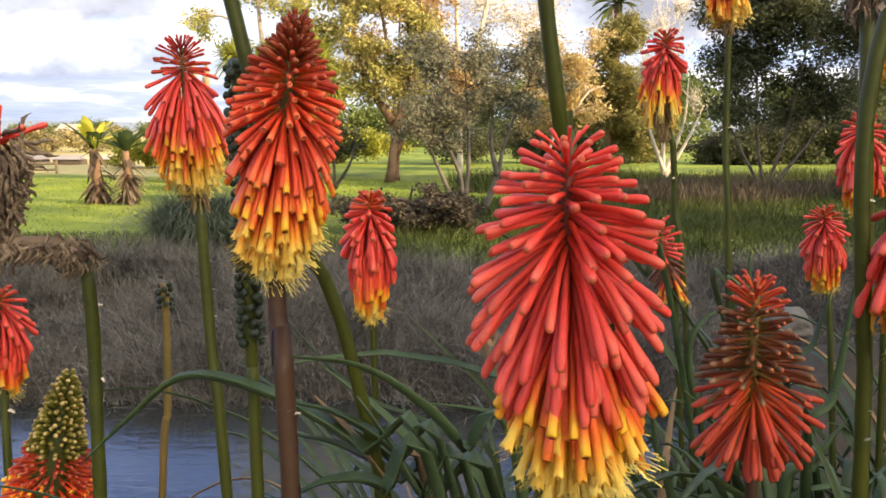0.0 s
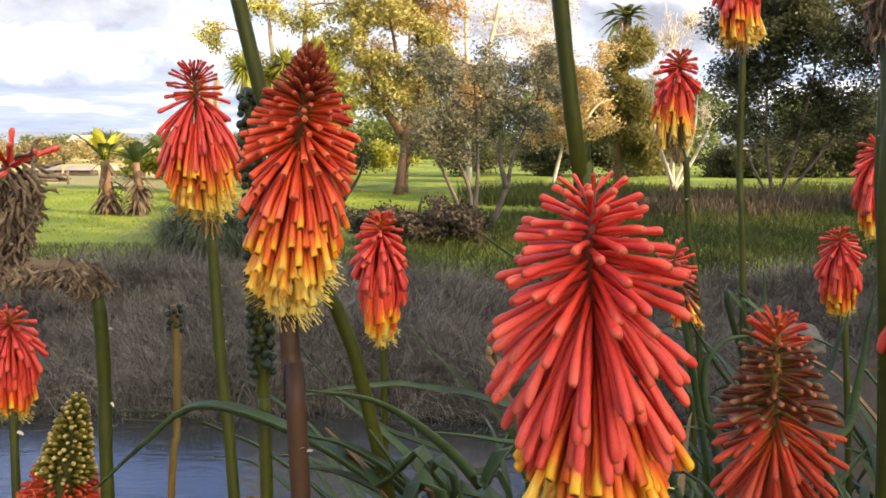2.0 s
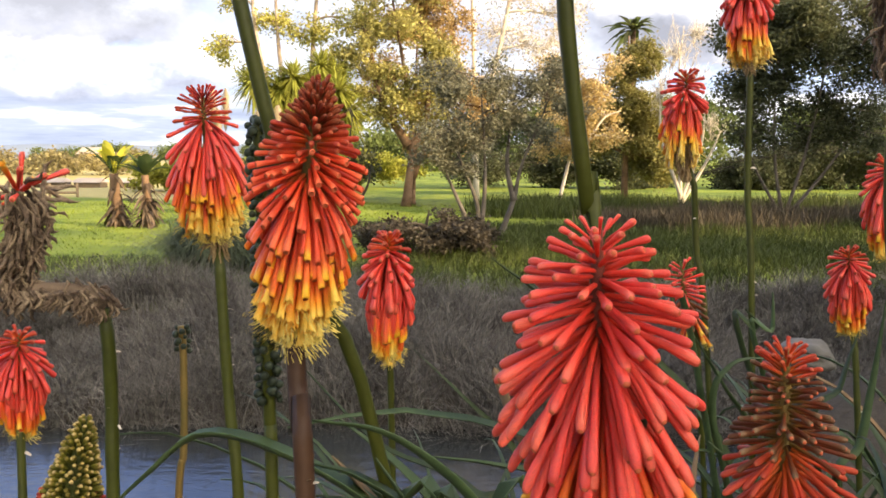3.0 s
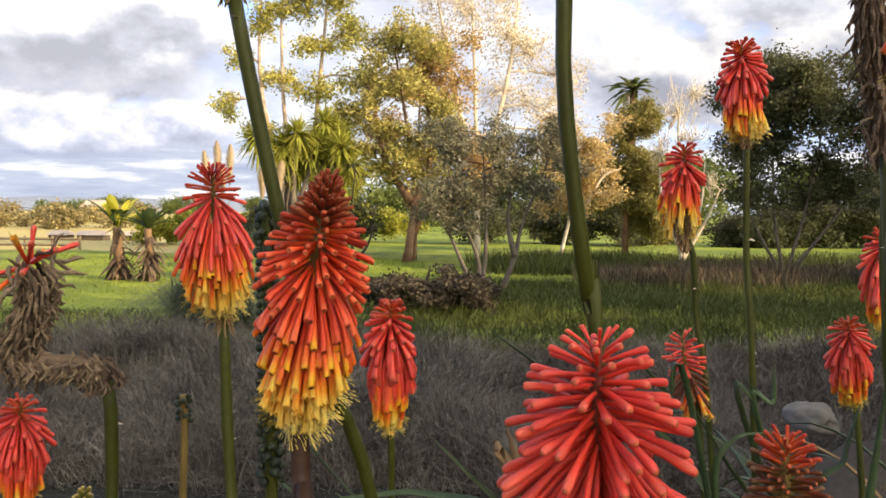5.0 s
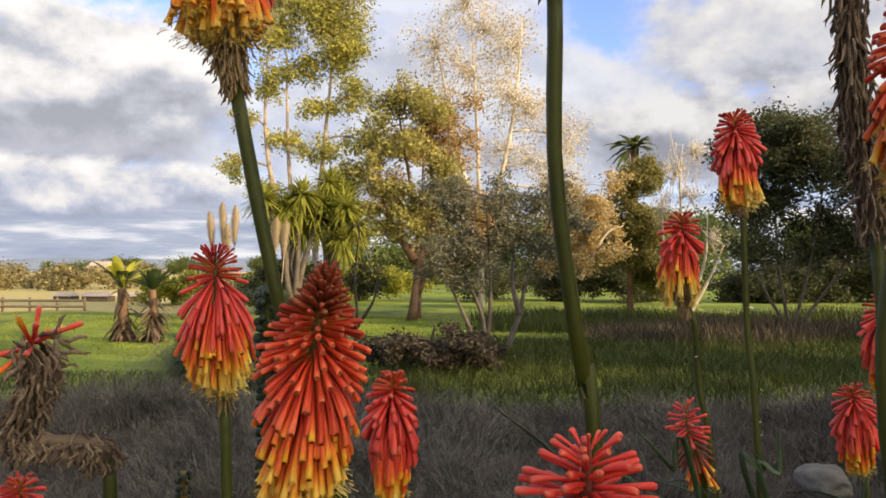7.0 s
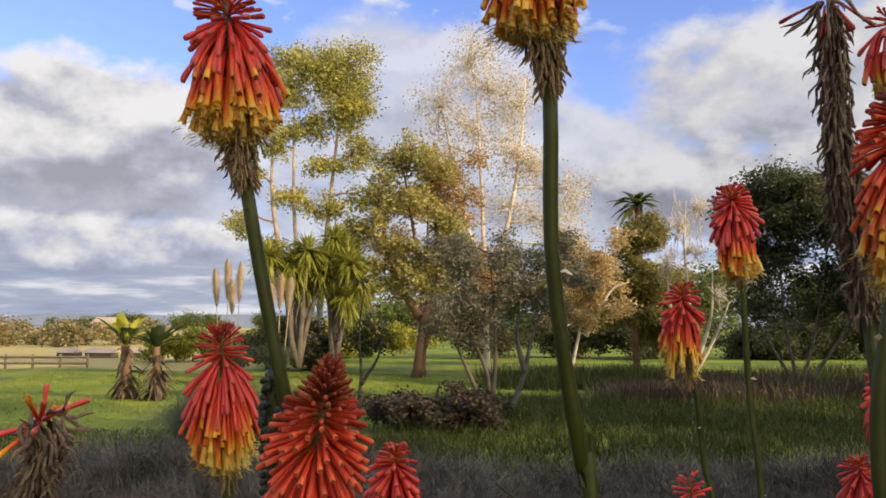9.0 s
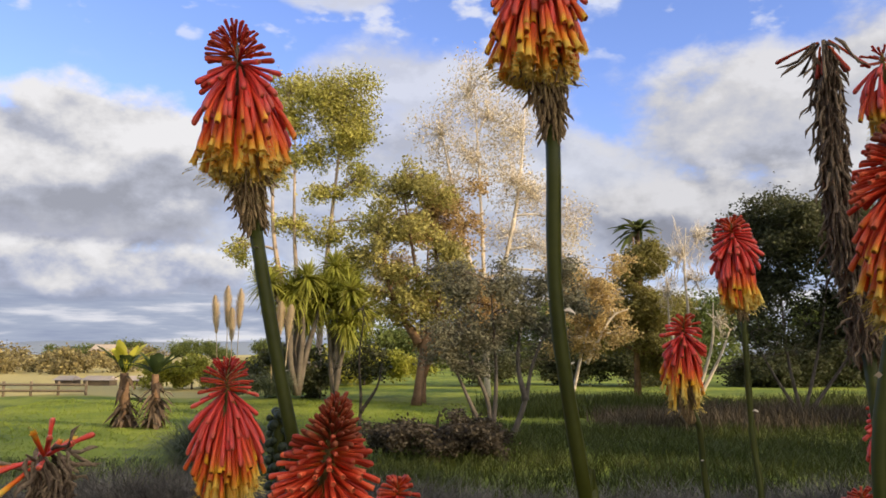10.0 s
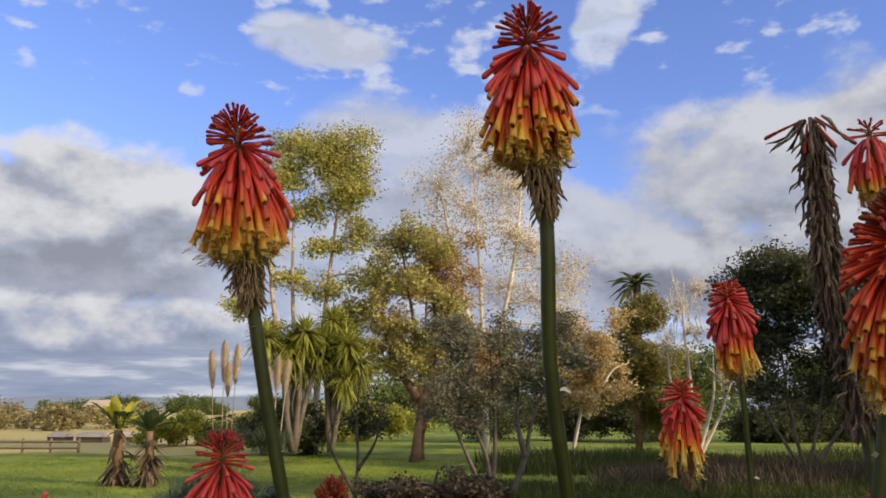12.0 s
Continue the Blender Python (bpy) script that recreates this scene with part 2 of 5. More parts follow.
def leaves_of(name, dark, light, island=0.8):
    return surface(name, dark, light, 0.6, 0.5, island=island, through_light=0.42)


M_gum = leaves_of("gum_leaf", (0.27, 0.27, 0.06), (0.60, 0.54, 0.16))
M_olive = leaves_of("olive_leaf", (0.19, 0.19, 0.055), (0.50, 0.44, 0.15))
M_gold = leaves_of("autumn_leaf", (0.38, 0.27, 0.10), (0.68, 0.53, 0.26))
M_pale = leaves_of("bleached_leaf", (0.46, 0.38, 0.25), (0.80, 0.72, 0.54), 0.5)
M_cypress = leaves_of("cypress_leaf", (0.13, 0.125, 0.04), (0.34, 0.30, 0.10))
M_rust = leaves_of("rust_leaf", (0.34, 0.23, 0.09), (0.60, 0.44, 0.21))
M_dark = leaves_of("dark_leaf", (0.042, 0.050, 0.024), (0.125, 0.130, 0.060))
M_mid = leaves_of("mid_leaf", (0.08, 0.11, 0.03), (0.20, 0.23, 0.07))
M_bright = leaves_of("bright_leaf", (0.20, 0.22, 0.03), (0.42, 0.40, 0.07))
# one palm leaf in two tones: sunlight and shade put into the colour
M_banana_lit = leaves_of("banana_leaf_lit", (0.38, 0.38, 0.04), (0.74, 0.66, 0.10), 0.9)
M_banana_shaded = leaves_of("banana_leaf_shaded", (0.03, 0.05, 0.02), (0.09, 0.12, 0.04), 0.7)
M_sword = leaves_of("sword_leaf", (0.20, 0.22, 0.035), (0.46, 0.45, 0.09), 0.8)
M_twig = leaves_of("bare_twig", (0.30, 0.24, 0.18), (0.60, 0.52, 0.42), 0.6)
M_shrub = leaves_of("shrub_leaf", (0.095, 0.098, 0.066), (0.29, 0.275, 0.185))
M_brush = leaves_of("brush_twig", (0.03, 0.026, 0.018), (0.11, 0.09, 0.065), 0.9)
M_scrub = leaves_of("far_scrub", (0.16, 0.14, 0.06), (0.38, 0.31, 0.15), 0.9)
M_fence = surface("fence_wood", (0.10, 0.075, 0.05), (0.22, 0.17, 0.12), 3, 0.85, 0.3)
M_rock = surface("grey_rock", (0.07, 0.064, 0.055), (0.22, 0.20, 0.17), 5, 0.85, 0.6)
M_wall = surface("yellow_render", (0.60, 0.42, 0.10), (0.75, 0.55, 0.18), 1, 0.8)
M_roof = surface("roof_metal", (0.35, 0.28, 0.22), (0.5, 0.42, 0.34), 1, 0.6)
# the haze of distance is mixed into this blue-grey
M_hill_haze = surface("far_hill_haze", (0.16, 0.20, 0.26), (0.24, 0.28, 0.34), 0.004, 0.95)

# the ground: lawn, worn bank and soil by height and place
M_ground = bpy.data.materials.new("ground")
M_ground.use_nodes = True
g = Nodes(M_ground.node_tree)
M_ground.node_tree.nodes.clear()
where = g.add("ShaderNodeNewGeometry").outputs["Position"]
big, mid_n, tiny = g.noise(where, 0.22, 4), g.noise(where, 1.7, 5, 0.65), g.noise(where, 24, 5, 0.7)
lawn = g.mix(g.step(big, 0.38, 0.62), (0.10, 0.15, 0.02, 1), (0.22, 0.265, 0.035, 1))
lawn = g.mix(g.math("MULTIPLY", g.step(mid_n, 0.45, 0.75), 0.5), lawn, (0.30, 0.31, 0.06, 1))
lawn = g.mix(1.0, lawn, g.mix(tiny, (0.5, 0.5, 0.5, 1), (1.45, 1.45, 1.45, 1)), "MULTIPLY")
soil = g.mix(mid_n, (0.025, 0.02, 0.015, 1), (0.10, 0.083, 0.064, 1))
soil = g.mix(1.0, soil, g.mix(tiny, (0.5, 0.5, 0.5, 1), (1.5, 1.5, 1.5, 1)), "MULTIPLY")
height = g.math("ADD", g.add("ShaderNodeSeparateXYZ", {0: where}).outputs[2], g.math("MULTIPLY", g.math("SUBTRACT", mid_n, 0.5), 0.35))
ahead = g.math("ADD", g.add("ShaderNodeSeparateXYZ", {0: where}).outputs[1], g.math("MULTIPLY", g.math("SUBTRACT", big, 0.5), 5))
ground_col = g.mix(g.math("MULTIPLY", g.step(height, -0.2, 0.02), g.step(ahead, 8.5, 10.5)), soil, lawn)
far_col = g.mix(mid_n, (0.33, 0.28, 0.10, 1), (0.50, 0.42, 0.18, 1))
left_side = g.step(g.add("ShaderNodeSeparateXYZ", {0: where}).outputs[0], -7, -13)
ground_col = g.mix(g.math("MULTIPLY", g.step(ahead, 31.5, 34), left_side), ground_col, far_col)
gb = g.add("ShaderNodeBump", {"Strength": 0.6, "Distance": 0.03, "Height": tiny})
gs = g.add("ShaderNodeBsdfPrincipled", {"Base Color": ground_col, "Roughness": 0.9, "Specular IOR Level": 0.15, "Normal": gb.outputs[0]})
g.add("ShaderNodeOutputMaterial", {0: gs.outputs[0]})

M_water = bpy.data.materials.new("pond_water")
M_water.use_nodes = True
g = Nodes(M_water.node_tree)
M_water.node_tree.nodes.clear()
ripple = g.noise(g.add("ShaderNodeMapping", {0: g.add("ShaderNodeNewGeometry").outputs["Position"], 3: (3.0, 7.0, 1.0)}).outputs[0], 1.6, 4)
wb = g.add("ShaderNodeBump", {"Strength": 0.25, "Distance": 0.03, "Height": ripple})
ws = g.add("ShaderNodeBsdfPrincipled", {"Base Color": (0.03, 0.032, 0.03, 1), "Roughness": 0.06, "IOR": 1.45, "Normal": wb.outputs[0]})
g.add("ShaderNodeOutputMaterial", {0: ws.outputs[0]})


# ---- building helpers ----
def mesh(name, verts, faces, mats, index=None, smooth=True):
    me = bpy.data.meshes.new(name)
    me.from_pydata([tuple(v) for v in verts], [], faces)
    for m in mats if isinstance(mats, (list, tuple)) else [mats]:
        me.materials.append(m)
    if index is not None:
        me.polygons.foreach_set("material_index", index)
    me.polygons.foreach_set("use_smooth", [smooth] * len(faces))
    me.update()
    return me


def thing(name, base, label, category, group="", kind=""):
    ob = new(name)
    ob.location = base
    ob.empty_display_size = 0.1
    return tagged(ob, label, category, group, kind)


def part(name, me, parent, matrix=None, label=""):
    """One mesh object under a thing; matrix in world space."""
    ob = new(name, me)
    ob.parent = parent
    base = Matrix.Translation(parent.location) if parent.parent is None else parent.parent.matrix_basis @ parent.matrix_basis
    ob.matrix_basis = base.inverted() @ (matrix if matrix is not None else Matrix())
    return tagged(ob, label)


def sweep(points, radii, sides=8, closed_tip=True):
    """A tube along points; gives verts, faces."""
    pts = [Vector(p) for p in points]
    verts, faces = [], []
    side = Vector((1, 0, 0))
    for i, p in enumerate(pts):
        d = (pts[min(i + 1, len(pts) - 1)] - pts[max(i - 1, 0)]).normalized()
        a = side - d * side.dot(d)
        if a.length < 1e-3:
            a = Vector((0, 1, 0)) - d * d.y
        a.normalize()
        side = a
        b = d.cross(a)
        for k in range(sides):
            th = 2 * math.pi * k / sides
            verts.append(p + (a * math.cos(th) + b * math.sin(th)) * radii[i])
    for i in range(len(pts) - 1):
        for k in range(sides):
            k2 = (k + 1) % sides
            faces.append((i * sides + k, i * sides + k2, (i + 1) * sides + k2, (i + 1) * sides + k))
    if closed_tip:
        faces.append(tuple(range((len(pts) - 1) * sides, len(pts) * sides)))
        faces.append(tuple(reversed(range(sides))))
    return verts, faces


def joined(pieces):
    verts, faces, index = [], [], []
    for v, f, m in pieces:
        o = len(verts)
        verts += v
        faces += [tuple(o + i for i in q) for q in f]
        index += [m] * len(f)
    return verts, faces, index


def glide(points, n):
    """n points along a smooth curve through the given ones (Catmull-Rom)."""
    p = [Vector(q) for q in points]
    p = [p[0] * 2 - p[1]] + p + [p[-1] * 2 - p[-2]]
    out = []
    spans = len(p) - 3
    for k in range(n):
        u = k / (n - 1) * spans
        i = min(int(u), spans - 1)
        t = u - i
        a, b, c, d = p[i:i + 4]
        out.append(0.5 * (2 * b + (c - a) * t + (2 * a - 5 * b + 4 * c - d) * t * t + (3 * b - a - 3 * c + d) * t ** 3))
    return out


def ground_z(x, y):
    """Height of the ground: flower bank, pond bed, far bank, lawn."""
    z = np.interp(y, (-60, 1.5, 3.4, 4.2, 6.3, 6.9, 9.5, 11.0), (0.6, 0.6, -0.75, -1.1, -1.1, -0.62, -0.12, 0.0))
    z = max(z, 2.1 * math.exp(-((x - 1.9) / 1.5) ** 2 - ((y - 3.0) / 1.3) ** 2) - 1.15)
    z += 0.06 * math.sin(x * 0.7 + y * 0.4) * np.interp(y, (6.8, 9, 30, 60), (0, 1, 1, 0))
    return float(z)


# ---- setting ----
def axis(near, step, far, grow=1.28):
    v, s = [0.0], step
    while v[-1] < far:
        if v[-1] > near:
            s *= grow
        v.append(v[-1] + s)
    return v


xs = axis(14, 0.55, 3500)
xs = [-x for x in reversed(xs[1:])] + xs
ys = [-y for y in reversed(axis(2, 1.0, 3000, 1.5)[1:])] + axis(24, 0.33, 3500)
verts = [(x, y, ground_z(x, y)) for y in ys for x in xs]
nx = len(xs)
faces = [(j * nx + i, j * nx + i + 1, (j + 1) * nx + i + 1, (j + 1) * nx + i) for j in range(len(ys) - 1) for i in range(nx - 1)]
tagged(new("ground", mesh("ground", verts, faces, M_ground)), "green lawn falling to a bare muddy pond bank", "ground", kind="structure")
verts = [(-30, 2.6, -0.7), (30, 2.6, -0.7), (30, 7.2, -0.7), (-30, 7.2, -0.7)]
tagged(new("water", mesh("water", verts, [(0, 1, 2, 3)], M_water)), "dark still pond water reflecting the sky", "water", kind="structure")

# far hills on the horizon, blue-grey with painted haze
rng = random.Random(5)
verts, faces = [], []
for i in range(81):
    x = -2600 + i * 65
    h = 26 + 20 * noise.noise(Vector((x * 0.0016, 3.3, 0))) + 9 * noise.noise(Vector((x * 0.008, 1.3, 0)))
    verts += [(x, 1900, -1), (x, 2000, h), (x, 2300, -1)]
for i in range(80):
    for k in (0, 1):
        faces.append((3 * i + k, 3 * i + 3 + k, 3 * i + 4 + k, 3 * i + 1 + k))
tagged(new("backdrop_hills", mesh("hills", verts, faces, M_hill_haze)), "low hills on the far horizon, haze painted in as blue-grey", "hills", kind="structure")


# ---- blades of grass ----
def blade(verts, faces, base, height, lean, width, rng, bends=2):
    a = rng.uniform(0, 2 * math.pi)
    out = Vector((math.cos(a), math.sin(a), 0))
    b = rng.uniform(0, 2 * math.pi)
    side = Vector((math.cos(b), math.sin(b), 0)) * width * 0.5
    o = len(verts)
    for k in range(bends + 1):
        t = k / bends
        c = base + Vector((0, 0, height * (t - 0.25 * lean * t * t))) + out * (height * lean * t * t)
        s = side * (1 - t * 0.85)
        verts += [c - s, c + s]
    for k in range(bends):
        faces.append((o + 2 * k, o + 2 * k + 1, o + 2 * k + 3, o + 2 * k + 2))


def meadow(name, label, mat, area, count, height, width, lean, seed, clump=0.0, keep=None):
    rng = random.Random(seed)
    verts, faces = [], []
    x0, x1, y0, y1 = area
    while count > 0:
        x, y = rng.uniform(x0, x1), rng.uniform(y0, y1)
        if keep and not keep(x, y, rng):
            count -= 1
            continue
        for _ in range(6 if clump else 1):
            xx, yy = x + rng.gauss(0, clump), y + rng.gauss(0, clump)
            h = rng.uniform(*height) * (0.75 + 0.5 * noise.noise(Vector((x * 0.6, y * 0.6, 7.7))) + 0.25)
            blade(verts, faces, Vector((xx, yy, ground_z(xx, yy) - 0.02)), h, rng.uniform(*lean), width * rng.uniform(0.6, 1.3), rng)
            count -= 1
    tagged(new(name, mesh(name, verts, faces, mat, smooth=False)), label, "grass", kind="stuff")


meadow("dry_reeds", "dead grey reeds standing along the pond bank", M_reed, (-9, 9, 6.5, 9.9), 110000, (0.18, 0.55), 0.014, (0.2, 1.6), 11, 0.07, lambda x, y, r: noise.noise(Vector((x * 1.1, y * 1.6, 3.1))) + noise.noise(Vector((x * 3.1, y * 4.0, 9.1))) * 0.6 > r.uniform(-0.45, 0.35))
meadow("rough_grass", "rank green grass above the pond bank", M_grass, (-1.5, 15, 9.6, 19), 46000, (0.14, 0.34), 0.022, (0.2, 0.9), 12, 0.14)
meadow("bank_grass", "short green grass at the top of the bank", M_grass, (-11, -0.5, 9.6, 13), 14000, (0.06, 0.18), 0.016, (0.2, 0.9), 13, 0.1)
meadow("lawn_grass", "mown sunlit lawn grass", M_lawn, (-16, 4, 13, 30), 30000, (0.04, 0.09), 0.03, (0.2, 0.9), 14, 0.2)
meadow("dead_rushes", "dead brown rushes between grass strips", M_reed_brown, (3.5, 18, 18.5, 22.5), 16000, (0.3, 0.65), 0.03, (0.1, 0.6), 15, 0.16)
meadow("tall_grass", "tall yellow-green grass before the hedge", M_grass, (0.5, 22, 23, 29), 16000, (0.25, 0.6), 0.04, (0.1, 0.6), 16, 0.2)
meadow("mud_grass", "withered sedge at the water's edge", M_reed_brown, (-9, 9, 6.2, 7.2), 5000, (0.12, 0.3), 0.012, (0.3, 1.0), 17, 0.08)


# ---- torch lilies ----
def tube_mesh(name, mat, rings, sides=7, bend=0.0, lobes=False, ragged=0.0, seed=0):
    """A floret along +z, one unit long, drooping towards -y; rings: (z, radius)."""
    rng = random.Random(seed)
    verts, faces, index = [], [], []
    for z, r in rings:
        for k in range(sides):
            th = 2 * math.pi * k / sides
            rr = r * (1 + ragged * rng.uniform(-1, 1)) * ((1.05 if k % 2 else 0.95) if not ragged else 1)
            if lobes and z > 0.985:
                rr *= 1.28 if k % 2 else 0.9
            zz = z + (0.035 if lobes and z > 0.985 and k % 2 else 0)
            verts.append(Vector((math.cos(th) * rr, math.sin(th) * rr - bend * zz * zz + ragged * 0.30 * math.sin(5 * z + seed), zz)))
    n = len(rings)
    for i in range(n - 1):
        for k in range(sides):
            k2 = (k + 1) % sides
            faces.append((i * sides + k, i * sides + k2, (i + 1) * sides + k2, (i + 1) * sides + k))
            index.append(2 if i == n - 2 and n == 8 else 0)
    if not lobes:
        faces.append(tuple(range((n - 1) * sides, n * sides)))
        index.append(2 if n == 8 else 0)
    else:
        rim = (n - 1) * sides
        for k in rng.sample(range(sides), 4):
            a = rim + k
            c = verts[a]
            verts.append(Vector((c.x * 0.6, c.y * 0.6 - 0.01, c.z + rng.uniform(0.10, 0.24))))
            verts.append(verts[-1] + Vector((0.016, 0.010, -0.012)))
            faces.append((a, len(verts) - 1, len(verts) - 2))
            index.append(1)
    return mesh(name, verts, faces, [mat, M_stamen, M_mouth], index)


TUBE = ((0.0, 0.040), (0.10, 0.056), (0.35, 0.054), (0.65, 0.068), (0.88, 0.090), (0.955, 0.082), (0.99, 0.052), (1.0, 0.015))
OPEN = ((0.0, 0.05), (0.12, 0.066), (0.45, 0.066), (0.75, 0.085), (0.94, 0.092), (1.0, 0.105))
CUT = ((0.0, 0.040), (0.10, 0.054), (0.35, 0.052), (0.65, 0.062), (0.88, 0.080), (0.985, 0.083), (1.0, 0.060), (0.97, 0.02))
BUD = ((0.0, 0.07), (0.25, 0.085), (0.6, 0.11), (0.85, 0.115), (0.96, 0.085), (1.0, 0.04))
WISP = ((0.0, 0.05), (0.2, 0.075), (0.5, 0.05), (0.75, 0.07), (0.92, 0.03), (1.0, 0.012))
FLORET = {}
for kind_name, mat, rings, kw in (
        ("bud", M_bud, BUD, {}), ("brown", M_brown, TUBE, {}), ("green", M_green, BUD, {}), ("russet", M_russet, TUBE, {}), ("red", M_red, TUBE, {}), ("scarlet", M_scarlet, CUT, {}), ("dusk", M_dusk, TUBE, {}), ("coral", M_coral, CUT, {}),
        ("orange", M_orange, OPEN, {"lobes": True}), ("yellow", M_yellow, OPEN, {"lobes": True}), ("straw", M_straw, WISP, {"ragged": 0.35}), ("dry", M_dry, WISP, {"ragged": 0.5})):
    FLORET[kind_name] = [tube_mesh("floret", mat, rings, 6 if kind_name in ("straw", "dry") else 10, bend, seed=i + 1, **kw) for i, bend in enumerate((0.02, 0.07, 0.15, 0.26, 0.42, 0.60))]

BRACT = mesh("bract", [Vector(v) for v in ((0, -0.0015, 0), (0.001, 0.0015, 0), (0.006, -0.0018, 0.002), (0.0065, 0.0016, 0.0035), (0.011, -0.001, 0.0005), (0.0112, 0.0008, 0.001))], [(0, 2, 3, 1), (2, 4, 5, 3)], M_bract)


def to_ground(points, z=0.58):
    """Carries a stalk's path on to the ground, straightening up as it goes."""
    p = [Vector(q) for q in points]
    d = (p[-1] - p[-2]).normalized()
    d = (d + Vector((0, 0, -0.6))).normalized()
    last = p[-1] + d * (p[-1].z - z) / max(-d.z, 0.3)
    return p + [last]


def lily(label, path, length, stages, angles, lengths, count, thick=0.005, stalk=None, seed=0, jitter=7.0, rachis=0.0045, fat=1.0, bracts=5, name="torch_lily", core=None, bias=0.85, slim=0.0, hem=0.9, pad=0.0, foot=0.0, sag=9.0, wither=1.0, cone=0.0, girth=0.0):
    """A torch lily. path: points from the tip of the spike down the stalk; length: metres of spike that bear florets; stages: (s, floret kind) from the tip (s = 0) to the foot (s = 1); angles in degrees above the level and lengths in metres, both by s; pad: how far withered florets stand off the stalk, foot: the same at the foot; past sag the tubes curve down; cone: how much the core widens to its foot; girth: how far living florets stand off the middle of the spike."""
    rng = random.Random(seed)
    line = glide(to_ground(path), 60)
    run = [0.0]
    for a, b in zip(line, line[1:]):
        run.append(run[-1] + (b - a).length)

    # the first florets stand up past the end of the stalk
    off = max(0.0, lengths[0][1] * 0.85 * math.sin(radians(angles[0][1])))

    def on(s):
        s = min(max(s + off, 0.0), run[-1] - 1e-6)
        return Vector([float(np.interp(s, run, [q[k] for q in line])) for k in range(3)])

    ob = thing(name, line[-1], label, "flower", "torch lilies by the pond")
    steps = [length * k / 10 for k in range(11)] + [length + (run[-1] - off - length) * k / 44 for k in range(1, 45)]
    pts = [on(s) for s in steps]
    rad = [np.interp(s, (0, length * 0.3, length, length + 0.05), (0.0015, rachis * 0.7, rachis, thick)) * (1 + 0.05 * math.sin(s * 90 + seed)) for s in steps]
    rad[10] = rad[11] = thick
    v, f = sweep(pts[10:], rad[10:], 10)
    stem = part("stalk", mesh("stalk", v, f, stalk or M_stalk), ob)
    v, f = sweep(pts[:11], [r + cone * 0.95 * k / 10 for k, r in enumerate(rad[:11])], 12 if cone else 8)
    part("spike_core", mesh("spike_core", v, f, core or M_stalk_tan), ob)
    for i in range(count):
        s = ((i + 0.5) / count) ** bias
        at = on(s * length)
        axis_d = (on(s * length - 0.004) - on(s * length + 0.004)).normalized()
        th = i * 2.39996 + rng.uniform(-0.25, 0.25)
        flat = Vector((math.cos(th), math.sin(th), 0))
        flat = (flat - axis_d * flat.dot(axis_d)).normalized()
        ang = radians(np.interp(s, [a for a, _ in angles], [a for _, a in angles]) + rng.gauss(0, jitter * (wither if s > 0.6 and stages[-1][1] == "straw" and s > stages[-1][0] else 1.0)))
        lead = axis_d if ang > 0 else (axis_d * 0.3 + Vector((0, 0, 0.7)) if axis_d.z > 0.5 else Vector((0, 0, 1)))
        d = (flat * math.cos(ang) + lead.normalized() * math.sin(ang)).normalized()
        ln = float(np.interp(s, [a for a, _ in lengths], [a for _, a in lengths])) * rng.uniform(0.86, 1.12)
        kind = [k for a, k in stages if a <= s + rng.gauss(0, 0.018)][-1:] or [stages[0][1]]
        me = FLORET[kind[0]][rng.randrange(4) if kind[0] in ("straw", "dry") else rng.choice((3, 4, 4, 5)) if s > sag else rng.choice((0, 1, 1, 2))]
        up = axis_d - d * axis_d.dot(d)
        up = up.normalized() if up.length > 0.05 else flat
        x = up.cross(d).normalized()
        wide = ln ** 0.35 * 0.026 ** 0.65 * fat * (0.7 if s < slim or kind[0] == "straw" else hem if kind[0] in ("orange", "yellow") else 1.0)
        m = Matrix(((*(x * wide),), (*(up * wide),), (*(d * ln),))).transposed().to_4x4()
        withered = kind[0] in ("dry", "straw")
        m.translation = at + flat * (rachis * 0.6 + cone * s + ((pad + (foot - pad) * s) * rng.uniform(0.35, 1.0) if withered else girth * math.sin(math.pi * s) ** 0.7 * min(1.0, max(0.0, (s - 0.16) * 8))))
        part("dry_floret" if withered else "bud" if kind[0] in ("bud", "brown", "green", "russet") else "floret", me, ob, m)
    for i in range(bracts):
        s = length + 0.02 + rng.random() ** 0.8 * 0.35
        th = rng.uniform(0, 6.28)
        m = Matrix.Translation(on(s) + Vector((math.cos(th), math.sin(th), 0)) * thick * 0.25) @ pose(0, 0, 0, rng.uniform(-30, 30), rng.uniform(-50, 30), math.degrees(th)) @ Matrix.Scale(rng.uniform(0.5, 1.0), 4)
        part("bract", BRACT, stem, m)
    return ob


